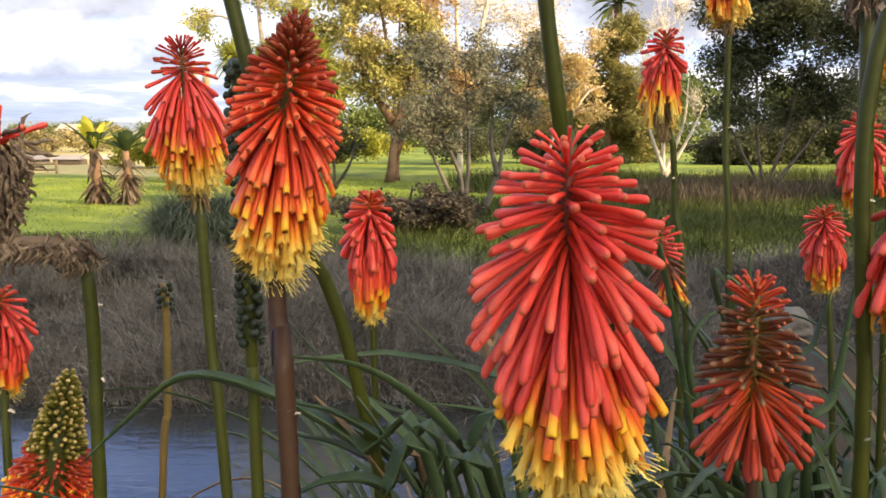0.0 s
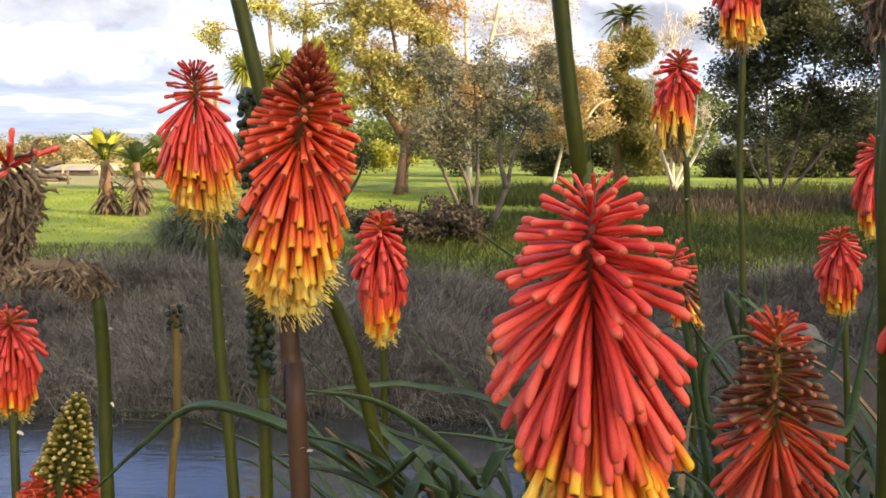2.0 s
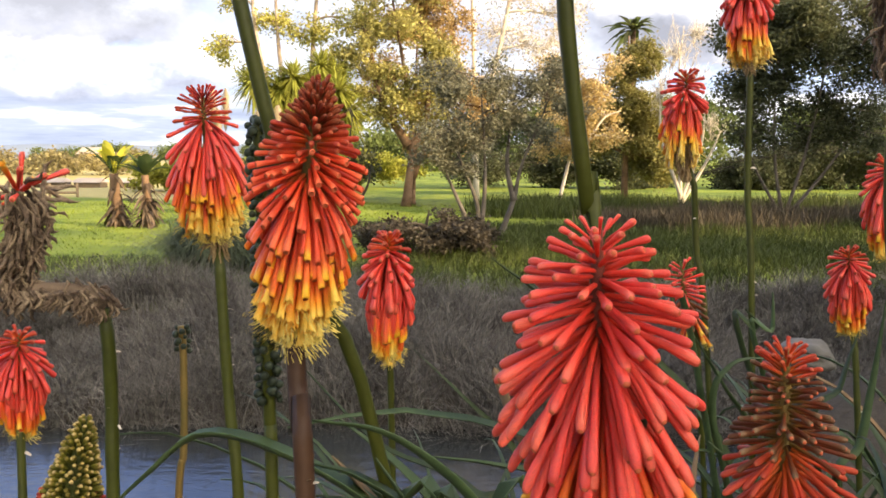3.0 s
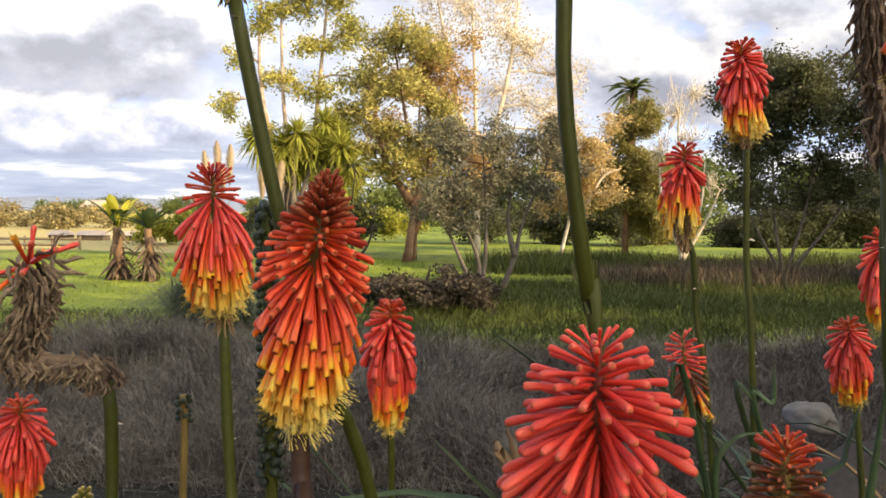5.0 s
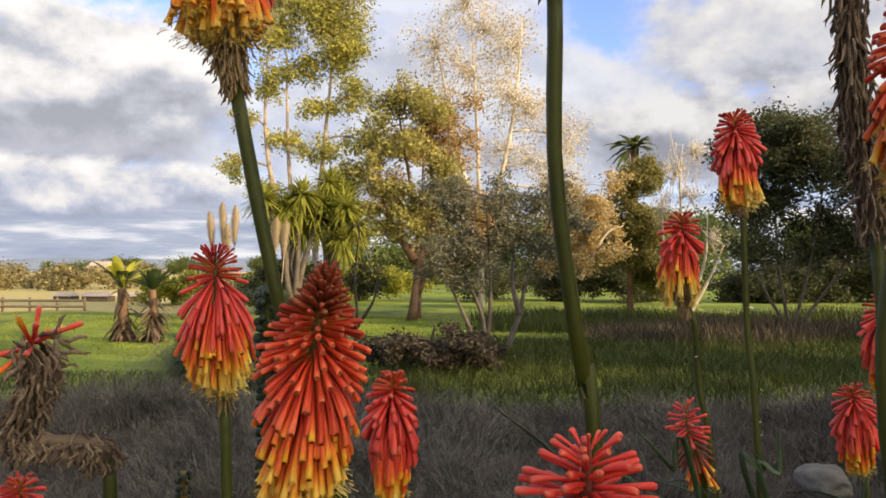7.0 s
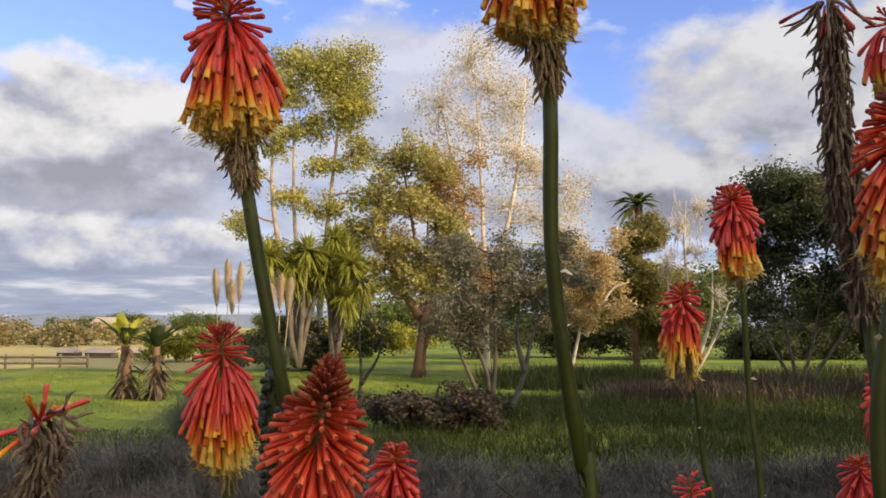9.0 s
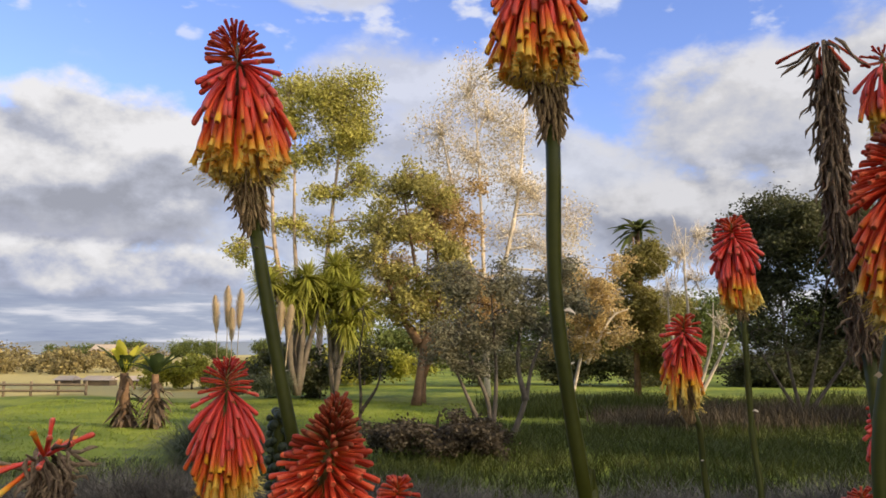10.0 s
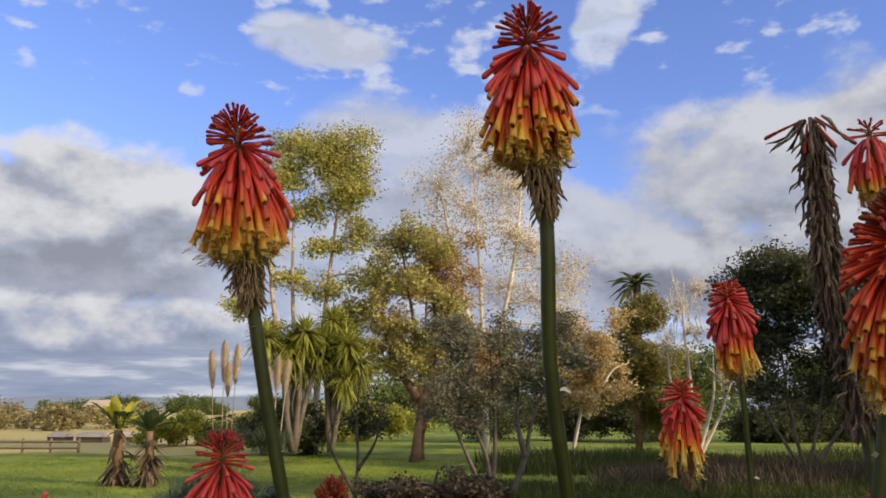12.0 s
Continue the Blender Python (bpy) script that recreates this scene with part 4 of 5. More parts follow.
def tree(name, label, base, stems, clumps, leaf, bark, leaf_size, density, seed, trunk_r=0.15, twig=True, droop=0.0, category="tree", shape=0.5, twig_mat=None, fill=1.0):
    """stems: polylines from the foot up, in metres from the base; clumps: (x, y, z, rx, ry, rz) ellipsoids of leaves that limbs reach to."""
    rng = random.Random(seed)
    base = Vector(base)
    lift = base.z - ground_z(base.x, base.y)
    base.z -= lift
    stems = [[st[0]] + [(p[0], p[1], p[2] + lift) for p in st[1:]] for st in stems]
    clumps = [(c[0], c[1], c[2] + lift, *c[3:]) for c in clumps]
    ob = thing(name, base, label, category)
    pieces, joints = [], []
    for st in stems:
        line = glide([base + Vector(p) for p in st], 14)
        rad = [trunk_r * (1 - 0.8 * i / 13) * (1.25 if i == 0 else 1) for i in range(14)]
        v, f = sweep(line, rad, 8)
        pieces.append((v, f, 0))
        joints += [(p, r) for p, r in zip(line, rad)][3:]
    lv, lf = [], []
    for c in clumps:
        mid, r = base + Vector(c[:3]), Vector(c[3:])
        under = [j for j in joints if j[0].z < mid.z + 0.2 * r.z] or joints
        near = sorted(under, key=lambda j: (j[0] - mid).length + 0.3 * abs(j[0].z - mid.z))[0]
        pts, rad = limb(near[0], mid, near[1] * 0.55 + 0.008, 0.02 * trunk_r / 0.15 + 0.006, rng, 0.12)
        if (mid - near[0]).length < 6:
            pieces.append((*sweep(pts, rad, 6), 0))
        vol = r.x * r.y * r.z
        tips = []
        for k in range(max(5, int(9 * vol ** 0.33 * fill))):
            while True:
                q = Vector((rng.uniform(-1, 1), rng.uniform(-1, 1), rng.uniform(-1, 1)))
                if q.length < 1 and q.length > 0.25:
                    break
            tip = mid + Vector((q.x * r.x, q.y * r.y, q.z * r.z))
            tips.append(tip)
            if twig:
                p2, r2 = limb(pts[rng.randrange(3, 7)], tip, 0.014 + 0.04 * trunk_r, 0.005, rng, 0.14, 5)
                pieces.append((*sweep(p2, r2, 4), 0))
                if twig_mat:
                    for _ in range(5):
                        o = p2[rng.randrange(1, 5)]
                        e = o + Vector((rng.gauss(0, 0.5) * r.x * 0.5, rng.gauss(0, 0.5) * r.y * 0.5, rng.uniform(0.1, 0.9) * r.z * 0.6))
                        pieces.append((*sweep([o, o.lerp(e, 0.5) + Vector((rng.gauss(0, 0.05), 0, 0.05)), e], (0.010, 0.007, 0.003), 3), 0))
        for _ in range(int(density * vol ** 0.8)):
            tip = rng.choice(tips)
            sp = 0.30 * (r.x + r.y + r.z) / 3
            p = tip + Vector((rng.gauss(0, sp), rng.gauss(0, sp), rng.gauss(0, sp * 0.75) - droop * rng.random()))
            s = leaf_size * rng.uniform(0.55, 1.3)
            a = Vector((rng.gauss(0, 1), rng.gauss(0, 1), rng.gauss(0, 0.7) - droop)).normalized()
            b = a.cross(Vector((rng.gauss(0, 1), rng.gauss(0, 1), rng.gauss(0, 1)))).normalized()
            o = len(lv)
            lv += [p + a * (u * s) + b * (w2 * s * shape * 2) for u, w2 in LEAF_SHAPE]
            lf.append((o, o + 1, o + 2, o + 3))
    v, f, _ = joined(pieces)
    part("trunk", mesh("trunk", v, f, bark), ob)
    if lf:
        part("crown", mesh("crown", lv, lf, leaf, smooth=False), ob)
    return ob


def blobs(seed, count, box, size):
    """Clumps scattered through a box (x0, x1, z0, z1, depth), sizes between two radii."""
    rng = random.Random(seed)
    out = []
    for _ in range(count):
        r = rng.uniform(*size)
        out.append((rng.uniform(box[0], box[1]), rng.uniform(-box[4], box[4]), rng.uniform(box[2], box[3]), r, r, r * rng.uniform(0.6, 0.9)))
    return out


# tall gum
gb0 = (-6.70, 33.00, 0.19)
tree("gum_tree", "tall gum tree with pale trunks and open olive-green crown", gb0,
     [((0, 0, 0), (-0.5, 0, 3), (-0.9, 0, 6.5), (-1.0, 0, 11)), ((0.2, 0, 0), (0.3, 0.3, 3.5), (0.7, 0.2, 8), (1.2, 0, 12.5)), ((-0.1, 0, 0.5), (-1.2, -0.2, 4), (-1.9, 0, 7.5), (-1.8, 0, 12))],
     [(-1.3, 0, 13.2, 1.0, 0.9, 0.9), (-1.6, 0, 11.8, 1.1, 1.1, 1.0), (1.3, 0, 13.3, 1.3, 1, 0.9), (0.3, 0, 12.6, 1.1, 1, 0.9), (1.0, 0.2, 11.8, 1.4, 1.1, 1.0), (1.6, 0, 10.6, 1.1, 1, 0.9), (1.9, 0, 9.2, 0.9, 0.9, 0.7), (-0.3, 0.3, 10.5, 0.9, 1, 0.7), (-1.6, 0, 9.8, 0.8, 0.8, 0.7),
      (0.3, 0, 8.7, 0.8, 0.8, 0.5), (2.2, 0, 7.2, 0.9, 0.9, 0.5), (0.6, 0, 6.8, 1.0, 0.9, 0.5), (-1.2, 0, 7.3, 0.8, 0.8, 0.5), (-3.2, 0, 6.2, 0.7, 0.7, 0.5), (-2.8, 0, 8.2, 0.6, 0.6, 0.4), (1.6, 0, 5.2, 0.9, 0.8, 0.5), (-1.8, 0, 5.0, 0.8, 0.8, 0.5), (0.0, 0, 4.2, 0.9, 0.8, 0.5)],
     M_gum, M_bark_gum, 0.16, 3000, 51, 0.17, droop=0.2, shape=0.34, fill=1.9)
# pale, nearly leafless poplar
tree("poplar_tree", "pale-barked poplar almost bare with scattered golden leaves", (0.70, 31.00, 0.19),
     [((0, 0, 0), (-0.1, 0, 4), (-0.25, 0, 8), (-0.5, 0, 13.0)), ((0, 0, 3.5), (-0.9, 0, 6), (-1.5, 0, 9), (-2.0, 0, 11.5)), ((0, 0, 3), (0.9, 0, 6), (1.4, 0, 9), (1.6, 0, 11.8))],
     [(-0.8, 0, 12.4, 1.1, 1, 1.5), (-1.9, 0, 10.6, 1.0, 1, 1.3), (0.2, 0, 11.3, 1.1, 1, 1.3), (1.3, 0, 10.6, 1.1, 1, 1.3), (-0.6, 0, 9.5, 1.3, 1, 1.2), (1.0, 0, 8.6, 1.2, 1, 1.2), (2.1, 0, 7.8, 1.0, 1, 1.2), (-1.6, 0, 8.2, 1.0, 1, 1.1), (2.6, 0, 5.8, 1.1, 1, 1.2), (3.6, 0, 7.0, 0.7, 0.7, 1.2), (0.9, 0, 6.4, 1.2, 1, 1.0), (3.4, 0, 4.6, 0.9, 0.9, 1.0)],
     M_pale, M_bark_pale, 0.10, 1000, 52, 0.12, twig_mat=True, fill=3.0)
# brown-trunked tree with mixed green and rust crown
tb = (-1.92, 28.00, 0.06)
tree("oak_tree", "broad tree with brown trunk and thinning green crown", tb,
     [((0, 0, 0), (0.15, 0, 1.2), (0.25, 0, 2.4), (0.0, 0, 4.5), (-0.5, 0, 7.5)), ((0.2, 0, 2.0), (0.8, 0, 3.6), (0.6, 0, 6.5)), ((0.1, 0, 2.2), (-0.9, 0, 3.8), (-1.3, 0, 6.0))],
     [(-0.2, 0, 8.4, 0.8, 0.8, 0.6), (-0.9, 0, 7.4, 0.9, 0.8, 0.7), (0.4, 0, 7.6, 0.8, 0.8, 0.7), (-1.5, 0, 6.2, 0.8, 0.8, 0.6), (-0.3, 0, 6.3, 0.9, 0.9, 0.6), (-1.2, 0, 5.0, 0.9, 0.8, 0.6), (0.8, 0, 5.6, 0.8, 0.8, 0.6), (-1.6, 0, 4.0, 0.7, 0.7, 0.5), (0.7, 0, 4.2, 0.8, 0.7, 0.5), (-0.5, 0, 3.9, 0.8, 0.7, 0.5), (1.3, 0, 4.9, 0.7, 0.7, 0.5), (-2.1, 0, 5.2, 0.7, 0.7, 0.5), (0.3, 0, 3.1, 0.6, 0.6, 0.4), (-1.0, -0.3, 3.2, 0.7, 0.6, 0.45), (0.9, -0.3, 3.2, 0.6, 0.6, 0.45), (-0.2, -0.5, 3.5, 0.7, 0.5, 0.5), (0.4, -0.5, 4.5, 0.7, 0.5, 0.5)],
     M_olive, M_bark_brown, 0.15, 3000, 53, 0.17, shape=0.36, fill=1.4)
tree("maple_tree", "small tree with thin rust and gold autumn leaves", (-1.81, 30.00, 0.24),
     [((0, 0, 0), (0.1, 0, 2), (0.2, 0, 6.5)), ((0, 0, 1), (0.9, 0, 3), (1.2, 0, 6))],
     blobs(54, 26, (-1.6, 2.6, 1.8, 7.6, 0.8), (0.6, 1.0)), M_rust, M_bark_brown, 0.12, 2200, 54, 0.12, twig_mat=True)
# dark grey-green multi-stemmed shrubs over the bank
sb = (0.42, 16.00, 0.10)
tree("shrub_tree", "dark grey-green multi-stemmed small tree in shade", sb,
     [((0, 0, 0), (-0.05, 0, 0.7), (-0.4, 0, 1.6), (-0.7, 0, 2.6)), ((0, 0, 0), (0.1, 0, 0.8), (0.1, 0, 1.8), (0.0, 0, 3.2)), ((-0.1, 0, 0.1), (-0.5, 0, 0.9), (-0.9, 0, 1.8))],
     [(-0.9, 0, 2.1, 0.5, 0.5, 0.45), (-0.5, 0, 2.8, 0.55, 0.5, 0.45), (0.1, 0, 3.2, 0.6, 0.5, 0.4), (-0.3, 0.2, 2.2, 0.5, 0.5, 0.4), (0.4, 0, 2.6, 0.5, 0.5, 0.4), (-0.7, 0, 3.3, 0.5, 0.5, 0.4), (-1.0, 0, 1.6, 0.4, 0.4, 0.35), (0.1, 0, 2.0, 0.45, 0.5, 0.35), (-0.4, 0, 1.5, 0.4, 0.4, 0.3)],
     M_shrub, M_bark_grey, 0.085, 9000, 55, 0.06, shape=0.34)
tree("shrub_tree", "grey-green small tree with a leaning pale trunk", (0.85, 16.30, 0.07),
     [((0, 0, 0), (0.3, 0, 0.8), (0.45, 0, 1.5), (0.9, 0, 2.6)), ((0.3, 0, 0.8), (0.15, 0, 1.6), (0.3, 0, 3.0))],
     [(0.4, 0, 3.2, 0.6, 0.5, 0.4), (1.0, 0, 2.9, 0.5, 0.5, 0.4), (0.9, 0, 2.2, 0.5, 0.5, 0.4), (0.3, 0, 2.4, 0.5, 0.5, 0.4), (1.2, 0, 3.4, 0.5, 0.5, 0.35), (1.5, 0, 2.6, 0.4, 0.4, 0.35)],
     M_shrub, M_bark_grey, 0.085, 8000, 56, 0.07, shape=0.34)
# right-hand trees
tree("evergreen_tree", "large dark evergreen tree with bare grey lower limbs", (9.15, 22.00, 0.00),
     [((0, 0, 0), (-0.3, 0, 1.6), (-0.4, 0, 3.5), (-0.3, 0, 6)), ((0, 0, 0), (0.5, 0, 1.8), (0.9, 0, 4), (1.0, 0, 6)), ((0, 0, 0), (-0.7, 0, 1.2), (-1.3, 0, 2.4)), ((0.2, 0, 0.2), (1.5, 0, 2), (2.4, 0, 4))],
     blobs(57, 10, (-1.4, 1.6, 4.6, 6.2, 0.9), (0.7, 1.0)) + blobs(58, 18, (-1.6, 3.6, 2.4, 5.0, 1.0), (0.6, 0.95)) + blobs(88, 8, (1.5, 4.5, 3.5, 6.0, 1.0), (0.7, 1.0)),
     M_dark, M_bark_grey, 0.12, 3000, 57, 0.06, shape=0.36)
tree("conifer_tree", "dense green conifer with hanging foliage", (7.00, 33.00, 1.00),
     [((0, 0, 0), (0, 0, 3), (0, 0, 5.8))],
     blobs(59, 20, (-1.1, 1.8, 0.4, 3.2, 0.8), (0.7, 1.0)) + blobs(60, 11, (-0.6, 1.0, 3.0, 5.4, 0.6), (0.6, 0.9)), M_cypress, M_bark_brown, 0.16, 3200, 59, 0.15, shape=0.3)
tree("willow_tree", "leaning golden-leaved willow with pale branches", (3.71, 29.00, 1.09),
     [((0, 0, 0), (0.6, 0, 1.4), (1.2, 0, 2.8), (1.5, 0, 4.2)), ((0.6, 0, 1.4), (1.5, 0, 2.0), (2.2, 0, 2.4))],
     blobs(61, 22, (-0.6, 2.0, 0.8, 4.0, 0.7), (0.5, 0.8)), M_gold, M_bark_pale, 0.11, 2600, 61, 0.07, twig_mat=True)
tree("bare_tree", "bare bleached tree with many upright branches", (7.39, 26.00, 0.63),
     [((0, 0, 0), (-0.1, 0, 2), (-0.2, 0, 4), (-0.1, 0, 5.4)), ((0, 0, 0.3), (0.6, 0, 1.5), (0.7, 0, 2.9)), ((0, 0, 0.5), (-0.7, 0, 1.8), (-0.8, 0, 3.8)), ((0, 0, 0.2), (0.8, 0, 1.0), (1.3, 0, 2.2))],
     [(-0.3, 0, 4.4, 0.7, 0.6, 1.2), (0.3, 0, 3.6, 0.8, 0.6, 1.0), (-0.8, 0, 3.2, 0.6, 0.6, 0.9), (0.9, 0, 2.2, 0.5, 0.5, 0.7), (0.4, 0, 5.0, 0.6, 0.6, 0.8)],
     M_twig, M_bark_pale, 0.07, 90, 62, 0.075, twig_mat=True, fill=3.2)
tree("sapling", "leafless dark sapling beside the lawn", (-2.42, 17.00, -0.01),
     [((0, 0, 0), (0.05, 0, 0.8), (0.0, 0, 1.7), (0.1, 0, 2.7)), ((0, 0, 0.1), (-0.5, 0, 0.9), (-0.6, 0, 1.3)), ((0.05, 0, 0.6), (0.4, 0, 1.1), (0.5, 0, 1.6))],
     [(0.05, 0, 2.8, 0.25, 0.25, 0.4), (-0.5, 0, 1.5, 0.2, 0.2, 0.25)], M_dark, M_bark_dark, 0.07, 300, 63, 0.045)

# hedges and far woods
for label, at, spec, mat, seed, size in (
        ("dark hedge behind the sunlit grass", (13.58, 46.00, 0.18), (60, (-14, 24, 0.4, 1.8, 1.5), (0.9, 1.4)), M_dark, 71, 0.18),
        ("yellow-green shrubs at the lawn's far edge", (-6.09, 45.00, 0.17), (26, (-5, 4.0, 0.3, 1.5, 1.2), (0.7, 1.0)), M_bright, 72, 0.17),
        ("dark undergrowth below the cabbage trees", (-5.96, 31.00, 0.18), (14, (-2.5, 2.5, 0.3, 1.6, 0.8), (0.5, 0.9)), M_dark, 73, 0.15),
        ("low dark brush heaped on the bank", (-0.58, 13.70, 0.20), (26, (-1.3, 1.1, 0.0, 0.32, 0.6), (0.18, 0.36)), M_brush, 74, 0.07),
        ("green shrubs beside the far paddock", (-14.34, 40.00, 0.18), (18, (-2.5, 4.0, 0.3, 1.2, 1.0), (0.5, 0.9)), M_bright, 75, 0.2)):
    tree("shrubbery", label, at, [((0, 0, 0), (0, 0, 0.3), (0.05, 0, 0.6))], blobs(seed, *spec), mat, M_bark_dark, size, 1500 if size > 0.1 else 9000, seed, 0.06, category="shrub")
for label, at, spec, mat, seed in (
        ("distant dark green wood", (-113.29, 230.00, 0.25), (20, (-13, 12, 0.8, 3.0, 4.0), (1.8, 2.6)), M_mid, 76),
        ("distant hillside trees beyond the shrubs", (-93.76, 260.00, 0.22), (30, (-26, 40, 1.0, 4.0, 6.0), (2.2, 3.6)), M_mid, 77),
        ("golden scrub across the far paddock", (-40.16, 75.00, 0.18), (60, (-20, 9, 0.3, 1.5, 9.0), (0.8, 1.5)), M_scrub, 78),
        ("far wood behind the grove", (13.29, 110.00, 0.19), (40, (-30, 60, 1.0, 7.0, 6.0), (3.0, 4.5)), M_mid, 79)):
    ob = tree("far_trees", label, at, [((0, 0, 0), (0, 0, 0.5), (0.1, 0, 1.0))], blobs(seed, *spec), mat, M_bark_dark, 0.55 if seed != 78 else 0.3, 110 if seed != 78 else 420, seed, 0.12, twig=False, category="woods")
    tagged(ob, kind="stuff")


# ---- palms, cabbage trees, pampas ----
def frond(origin, direction, length, width, droop, rng, n=7, split=False):
    """A long leaf blade arching away from its foot, creased along the middle."""
    d = Vector(direction).normalized()
    side = d.cross(Vector((0, 0, 1)))
    side = side.normalized() if side.length > 0.05 else Vector((1, 0, 0))
    verts, faces = [], []
    for i in range(n):
        t = i / (n - 1)
        c = Vector(origin) + d * length * t - Vector((0, 0, droop * length * t * t))
        h = width * 0.5 * math.sin(math.pi * min(0.97, 0.12 + 0.86 * t)) ** 0.7
        if split:
            h *= rng.uniform(0.75, 1.1)
        up = Vector((0, 0, h * 0.35))
        verts += [c - side * h + up, c, c + side * h + up]
    for i in range(n - 1):
        for k in (0, 1):
            faces.append((i * 3 + k, i * 3 + k + 1, i * 3 + k + 4, i * 3 + k + 3))
    return verts, faces


def palm(name, label, base, height, crown, count, leaf_len, leaf_wid, mats, seed, up=(0.1, 1.2), droop=0.35, trunk_r=0.13, skirt=0, category="palm", lean=0.0):
    rng = random.Random(seed)
    base = Vector(base)
    ob = thing(name, base, label, category)
    line = [base + Vector((lean * t * t + 0.03 * math.sin(5 * t), 0, height * t)) for t in [k / 9 for k in range(10)]]
    v, f = sweep(line, [trunk_r * (1.2 - 0.5 * k / 9) * (1 + 0.12 * (k % 2)) for k in range(10)], 9)
    part("trunk", mesh("trunk", v, f, M_bark_brown), ob)
    if skirt:
        pieces = []
        for _ in range(skirt):
            at = line[min(9, int(abs(rng.gauss(0, 0.28)) * 9))] + Vector((0, 0, 0.25))
            th = rng.uniform(0, 6.28)
            v, f = frond(at, (math.cos(th), math.sin(th), rng.uniform(-0.9, 0.5)), rng.uniform(0.25, 0.6), 0.10, 0.5, rng, 5)
            pieces.append((v, f, 0))
        v, f, _ = joined(pieces)
        part("dead_fronds", mesh("dead_fronds", v, f, M_skirt, smooth=False), ob, label="dry brown fronds hanging round the trunk")
    for top in crown:
        head = line[-1] + Vector(top)
        for i in range(count):
            th = i * 2.4 + rng.uniform(-0.3, 0.3)
            d = Vector((math.cos(th), math.sin(th), rng.uniform(*up)))
            v, f = frond(head, d, leaf_len * rng.uniform(0.75, 1.15), leaf_wid * rng.uniform(0.8, 1.2), droop * rng.uniform(0.5, 1.5), rng, split=True)
            part("frond", mesh("frond", v, f, rng.choice(mats)), ob)
    return ob


# the second palm's shade is painted: all its fronds take the dark tone
palm("banana_palm", "small palm with broad yellow-green leaves in painted sunlit and shaded tones", (-8.30, 18.60, -0.02), 1.35, [(0, 0, 0)], 16, 1.1, 0.27, [M_banana_lit, M_banana_lit, M_banana_shaded], 81, (0.6, 2.8), 0.3, 0.13, 90)
palm("banana_palm", "small palm with dead skirt, its leaves coloured dark for shade", (-7.42, 18.30, 0.06), 1.25, [(0, 0, 0)], 14, 0.85, 0.22, [M_banana_shaded], 82, (0.3, 2.4), 0.3, 0.11, 80)
palm("fan_palm", "tall fan palm rising above the trees", (7.85, 36.00, 1.30), 6.2, [(0, 0, 0)], 34, 1.35, 0.30, [M_dark, M_mid], 83, (-0.5, 1.3), 0.45, 0.16)


def cabbage_tree(base, height, heads, seed, lean):
    rng = random.Random(seed)
    base = Vector(base)
    ob = thing("cabbage_tree", base, "cabbage tree with round heads of sword leaves", "tree", "cabbage trees by the lawn")
    pieces = []
    for hx, hz in heads:
        top = base + Vector((hx, rng.gauss(0, 0.3), hz))
        pts, rad = limb(base + Vector((lean * 0.2, 0, 0)), top, 0.11, 0.06, rng, 0.08)
        pieces.append((*sweep(pts, rad, 7), 0))
        blades = []
        for i in range(230):
            d = Vector((rng.gauss(0, 1), rng.gauss(0, 1), rng.gauss(0.25, 0.9))).normalized()
            blades.append((*frond(top, d, rng.uniform(0.6, 1.0), 0.07, rng.uniform(0.1, 0.5), rng, 4), 0))
        v, f, _ = joined(blades)
        part("leaf_head", mesh("leaf_head", v, f, M_sword, smooth=False), ob)
    v, f, _ = joined(pieces)
    part("trunk", mesh("trunk", v, f, M_bark_grey), ob)


cabbage_tree((-5.74, 26.00, 0.44), 3.6, [(-0.5, 3.2), (0.3, 3.9), (-0.9, 3.7), (0.2, 2.7), (-0.2, 3.5), (0.6, 3.2)], 84, 0)
cabbage_tree((-4.62, 26.50, 0.42), 3.4, [(0.0, 3.0), (0.6, 3.5), (-0.3, 3.7), (0.5, 2.4), (-0.1, 4.4), (0.3, 4.0), (0.9, 2.9)], 85, 0)


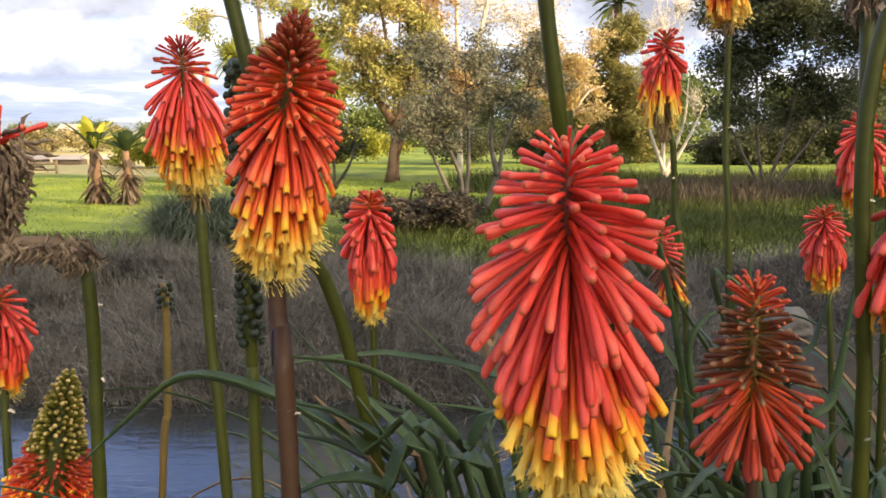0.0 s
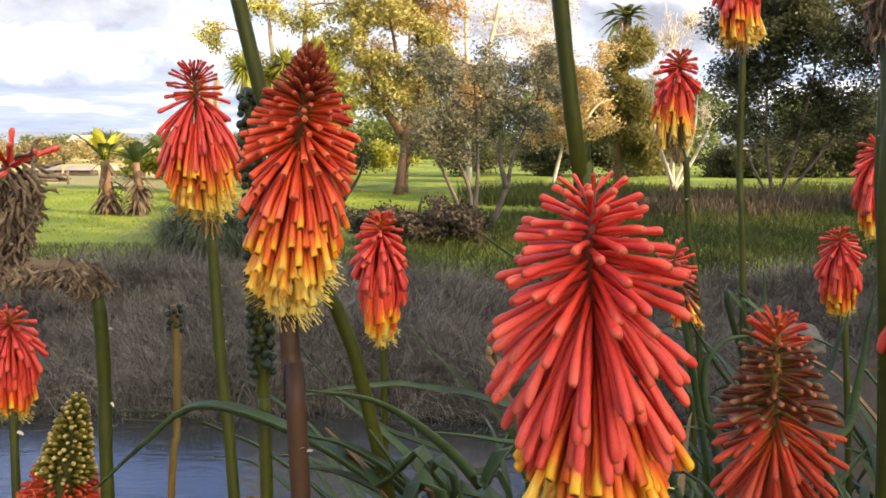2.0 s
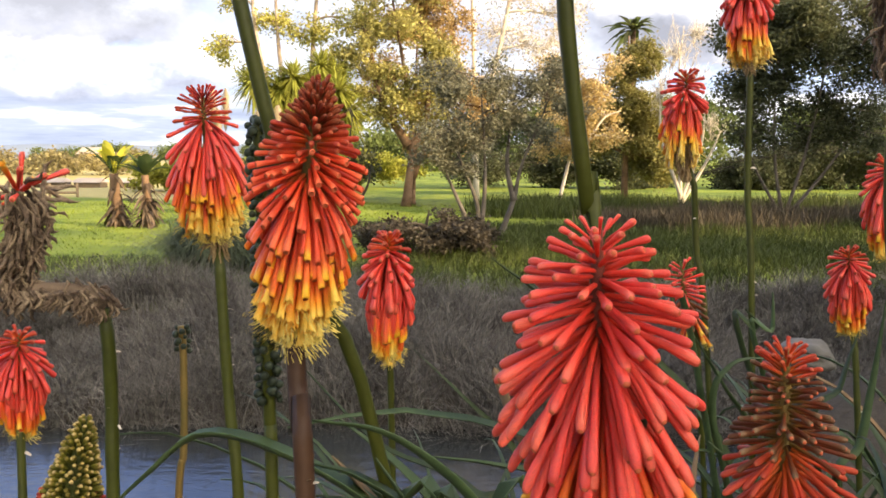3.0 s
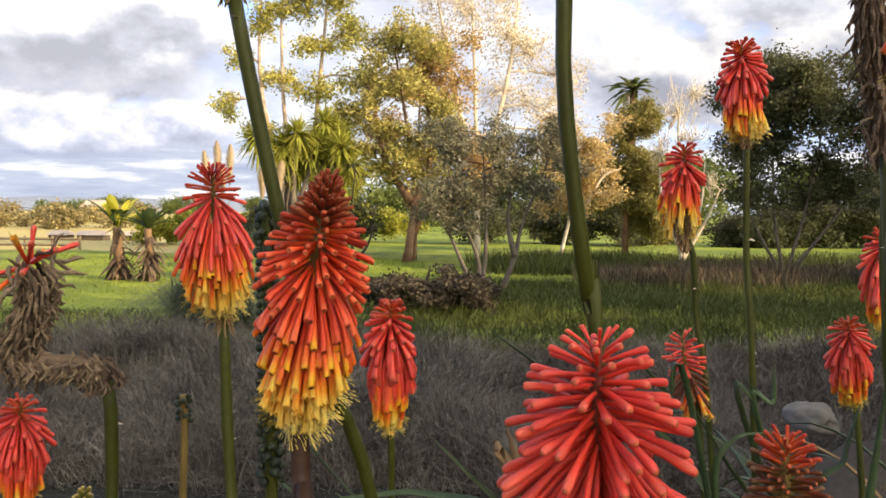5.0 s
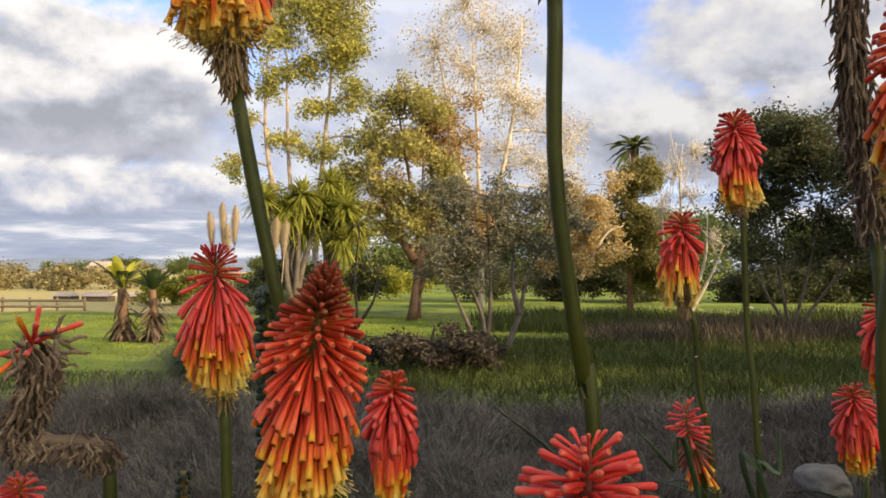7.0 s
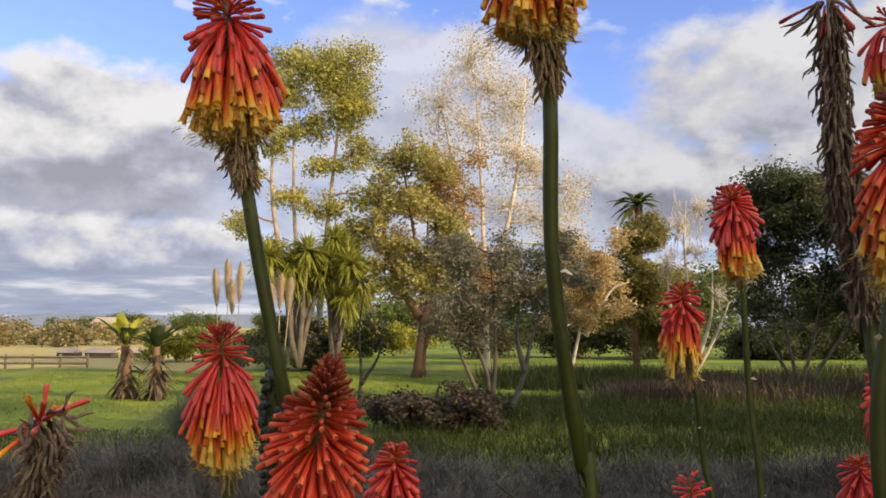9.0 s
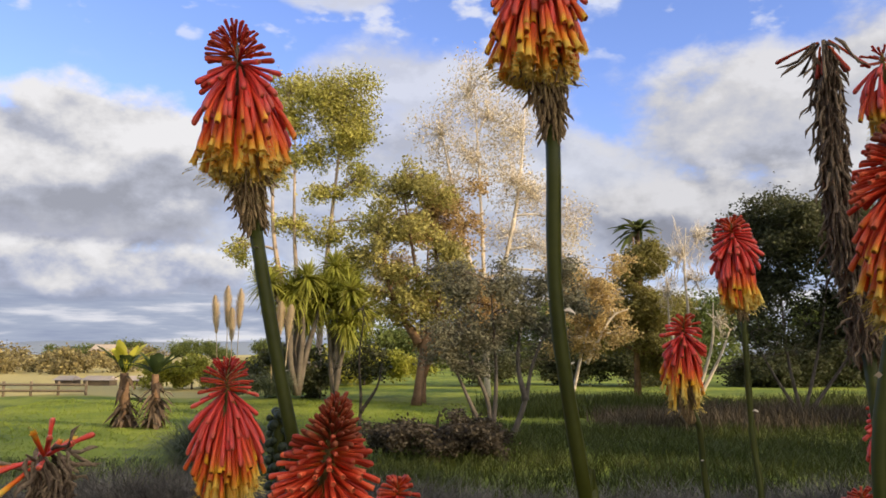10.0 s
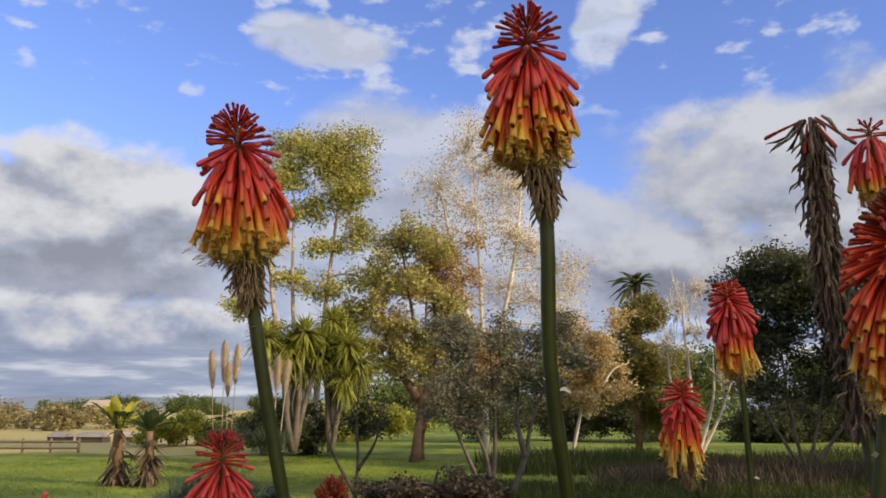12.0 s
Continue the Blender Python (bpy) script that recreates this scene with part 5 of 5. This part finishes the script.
def pampas(label, base, blades_n, size, plumes, seed):
    rng = random.Random(seed)
    base = Vector(base)
    ob = thing("pampas_grass", base, label, "grass")
    verts, faces = [], []
    for _ in range(blades_n):
        a = rng.uniform(0, 6.28)
        o = base + Vector((rng.gauss(0, 0.12), rng.gauss(0, 0.12), 0)) * size
        ln = size * rng.uniform(0.6, 1.1)
        d = Vector((math.cos(a), math.sin(a), 0))
        s = Vector((-math.sin(a), math.cos(a), 0)) * 0.008
        k0 = len(verts)
        spread = rng.uniform(0.2, 0.95)
        for k in range(6):
            t = k / 5
            c = o + d * ln * spread * t + Vector((0, 0, ln * (1.25 * t - (0.5 + 0.6 * spread) * t * t)))
            verts += [c - s * (1 - 0.8 * t), c + s * (1 - 0.8 * t)]
        for k in range(5):
            faces.append((k0 + 2 * k, k0 + 2 * k + 1, k0 + 2 * k + 3, k0 + 2 * k + 2))
    part("blades", mesh("blades", verts, faces, M_pampas), ob)
    for px, pz in plumes:
        top = base + Vector((px, rng.gauss(0, 0.2), pz))
        foot = base + Vector((px * 0.6, 0, 0))
        v, f = sweep([foot, foot.lerp(top, 0.5), top], [0.015, 0.012, 0.006], 5)
        stem = part("plume_stem", mesh("plume_stem", v, f, M_plume), ob)
        pv, pf = [], []
        for _ in range(700):
            t = rng.random()
            c = foot.lerp(top, 0.62 + 0.40 * t)
            r = 0.15 * math.sin(math.pi * min(0.98, 0.15 + 0.8 * t))
            a = rng.uniform(0, 6.28)
            d = Vector((math.cos(a), math.sin(a), 1.8)).normalized()
            s = Vector((-math.sin(a), math.cos(a), 0)) * 0.010
            e = c + d * r * 2.2
            o = len(pv)
            pv += [c - s, c + s, e + s * 0.3, e - s * 0.3]
            pf.append((o, o + 1, o + 2, o + 3))
        part("plume", mesh("plume", pv, pf, M_plume, smooth=False), stem)


pampas("pampas grass with tall pale feathery plumes", (-7.38, 24.00, 0.54), 500, 1.5, [(-0.65, 3.0), (-0.25, 3.3), (0.2, 3.2), (0.0, 2.6)], 91)
pampas("pampas grass with plumes beside the cabbage trees", (-5.74, 23.00, 0.60), 400, 1.4, [(0.05, 2.7), (0.35, 2.6), (-0.2, 2.4)], 92)
pampas("large weeping tussock of grey-green grass", (-3.60, 11.20, -0.02), 3400, 1.55, [], 93)

# ---- paddock fence, house, rocks ----
fa, fb = Vector((-22.4, 33.0, 0.0)), Vector((-16.4, 33.0, 0.0))
fence = thing("fence", (fa.x, fa.y, 0), "low brown timber post and rail fence", "fence")
for i in range(6):
    p = fa.lerp(fb, i / 5)
    v, f = sweep([(p.x, p.y, -0.15), (p.x, p.y, 0.62)], [0.065, 0.06], 6)
    part("post", mesh("post", v, f, M_fence), fence)
for z in (0.22, 0.48):
    v, f = sweep([(fa.x, fa.y - 0.08, z), (fb.x, fb.y - 0.08, z)], [0.05, 0.05], 4)
    part("rail", mesh("rail", v, f, M_fence, smooth=False), fence)


def box(x0, x1, y0, y1, z0, z1):
    v = [Vector((x, y, z)) for z in (z0, z1) for x, y in ((x0, y0), (x1, y0), (x1, y1), (x0, y1))]
    return v, [(3, 2, 1, 0), (4, 5, 6, 7), (0, 1, 5, 4), (1, 2, 6, 5), (2, 3, 7, 6), (3, 0, 4, 7)]


for sx, sw in ((-23.2, 1.0), (-21.3, 1.5), (-19.2, 0.8)):
    shed = thing("shed", (sx, 44.0, 0), "low timber animal shed with a pale roof", "shed", "sheds in the paddock")
    v, f = box(sx - sw / 2, sx + sw / 2, 44.0, 45.0, -0.05, 0.32)
    part("wall", mesh("wall", v, f, M_fence, smooth=False), shed)
    v = [Vector(p) for p in ((sx - sw / 2 - 0.1, 43.8, 0.30), (sx + sw / 2 + 0.1, 43.8, 0.30), (sx + sw / 2 + 0.1, 45.2, 0.30), (sx - sw / 2 - 0.1, 45.2, 0.30), (sx - sw / 2, 44.5, 0.55), (sx + sw / 2, 44.5, 0.55))]
    part("roof", mesh("roof", v, [(0, 1, 5, 4), (2, 3, 4, 5), (0, 4, 3), (1, 2, 5), (3, 2, 1, 0)], M_roof, smooth=False), shed)
hx, hy, hz = (-71.36, 150.00, -0.28)
house = thing("house", (hx, hy, 0), "distant yellow-walled house with pale roof", "house")
v, f = box(hx - 2.6, hx + 2.2, hy, hy + 5, 0, 2.4)
part("wall", mesh("wall", v, f, M_wall, smooth=False), house)
v = [Vector(p) for p in ((hx - 3, hy - 0.4, 2.4), (hx + 2.6, hy - 0.4, 2.4), (hx + 2.6, hy + 5.4, 2.4), (hx - 3, hy + 5.4, 2.4), (hx - 3, hy + 2.5, 3.7), (hx + 2.6, hy + 2.5, 3.7))]
part("roof", mesh("roof", v, [(0, 1, 5, 4), (2, 3, 4, 5), (0, 4, 3), (1, 2, 5), (3, 2, 1, 0)], M_roof, smooth=False), house)
for dx in (-1.7, 0.9):
    v, f = box(hx + dx - 0.4, hx + dx + 0.4, hy - 0.05, hy, 1.0, 1.9)
    part("window", mesh("window", v, f, M_bark_dark, smooth=False), house)


def rock(label, at, size, seed):
    rng = random.Random(seed)
    bm = bmesh.new()
    bmesh.ops.create_icosphere(bm, subdivisions=4, radius=1.0)
    o = Vector((rng.random() * 50, 0, 0))
    for v in bm.verts:
        k = 1 + 0.28 * noise.noise(v.co * 1.3 + o) + 0.10 * noise.noise(v.co * 4 + o)
        v.co = Vector((v.co.x * size[0] * k, v.co.y * size[1] * k, v.co.z * size[2] * k))
    me = bpy.data.meshes.new("rock")
    bm.to_mesh(me)
    bm.free()
    me.materials.append(M_rock)
    me.polygons.foreach_set("use_smooth", [True] * len(me.polygons))
    ob = new("rock", me)
    ob.location = at
    return tagged(ob, label, "rock")


rock("pale grey boulder at the pond's edge", (1.369, 3.000, 0.963), (0.09, 0.12, 0.06), 1)
rock("pale half-buried stone on the grass", (5.83, 17.00, -0.37), (0.35, 0.25, 0.12), 2)

# trees beside and behind the camera that shade the bank
for i, (x, y, h) in enumerate(((8.0, -2.5, 6.4), (11.0, 0.5, 8.2), (14.0, 2.0, 9.6), (17.0, 8.0, 8.0), (20.0, 14.0, 9.6))):
    tree("shade_tree", "dense tree shading the pond bank", (x, y, ground_z(x, y) if y > 11 else 0.0), [((0, 0, 0), (0.1, 0, 2), (0, 0, h * 0.8))],
         blobs(200 + i, 26, (-2.2, 2.2, 1.2, h - 0.8, 2.2), (0.9, 1.4)), M_dark, M_bark_brown, 0.30, 900, 200 + i, 0.2)
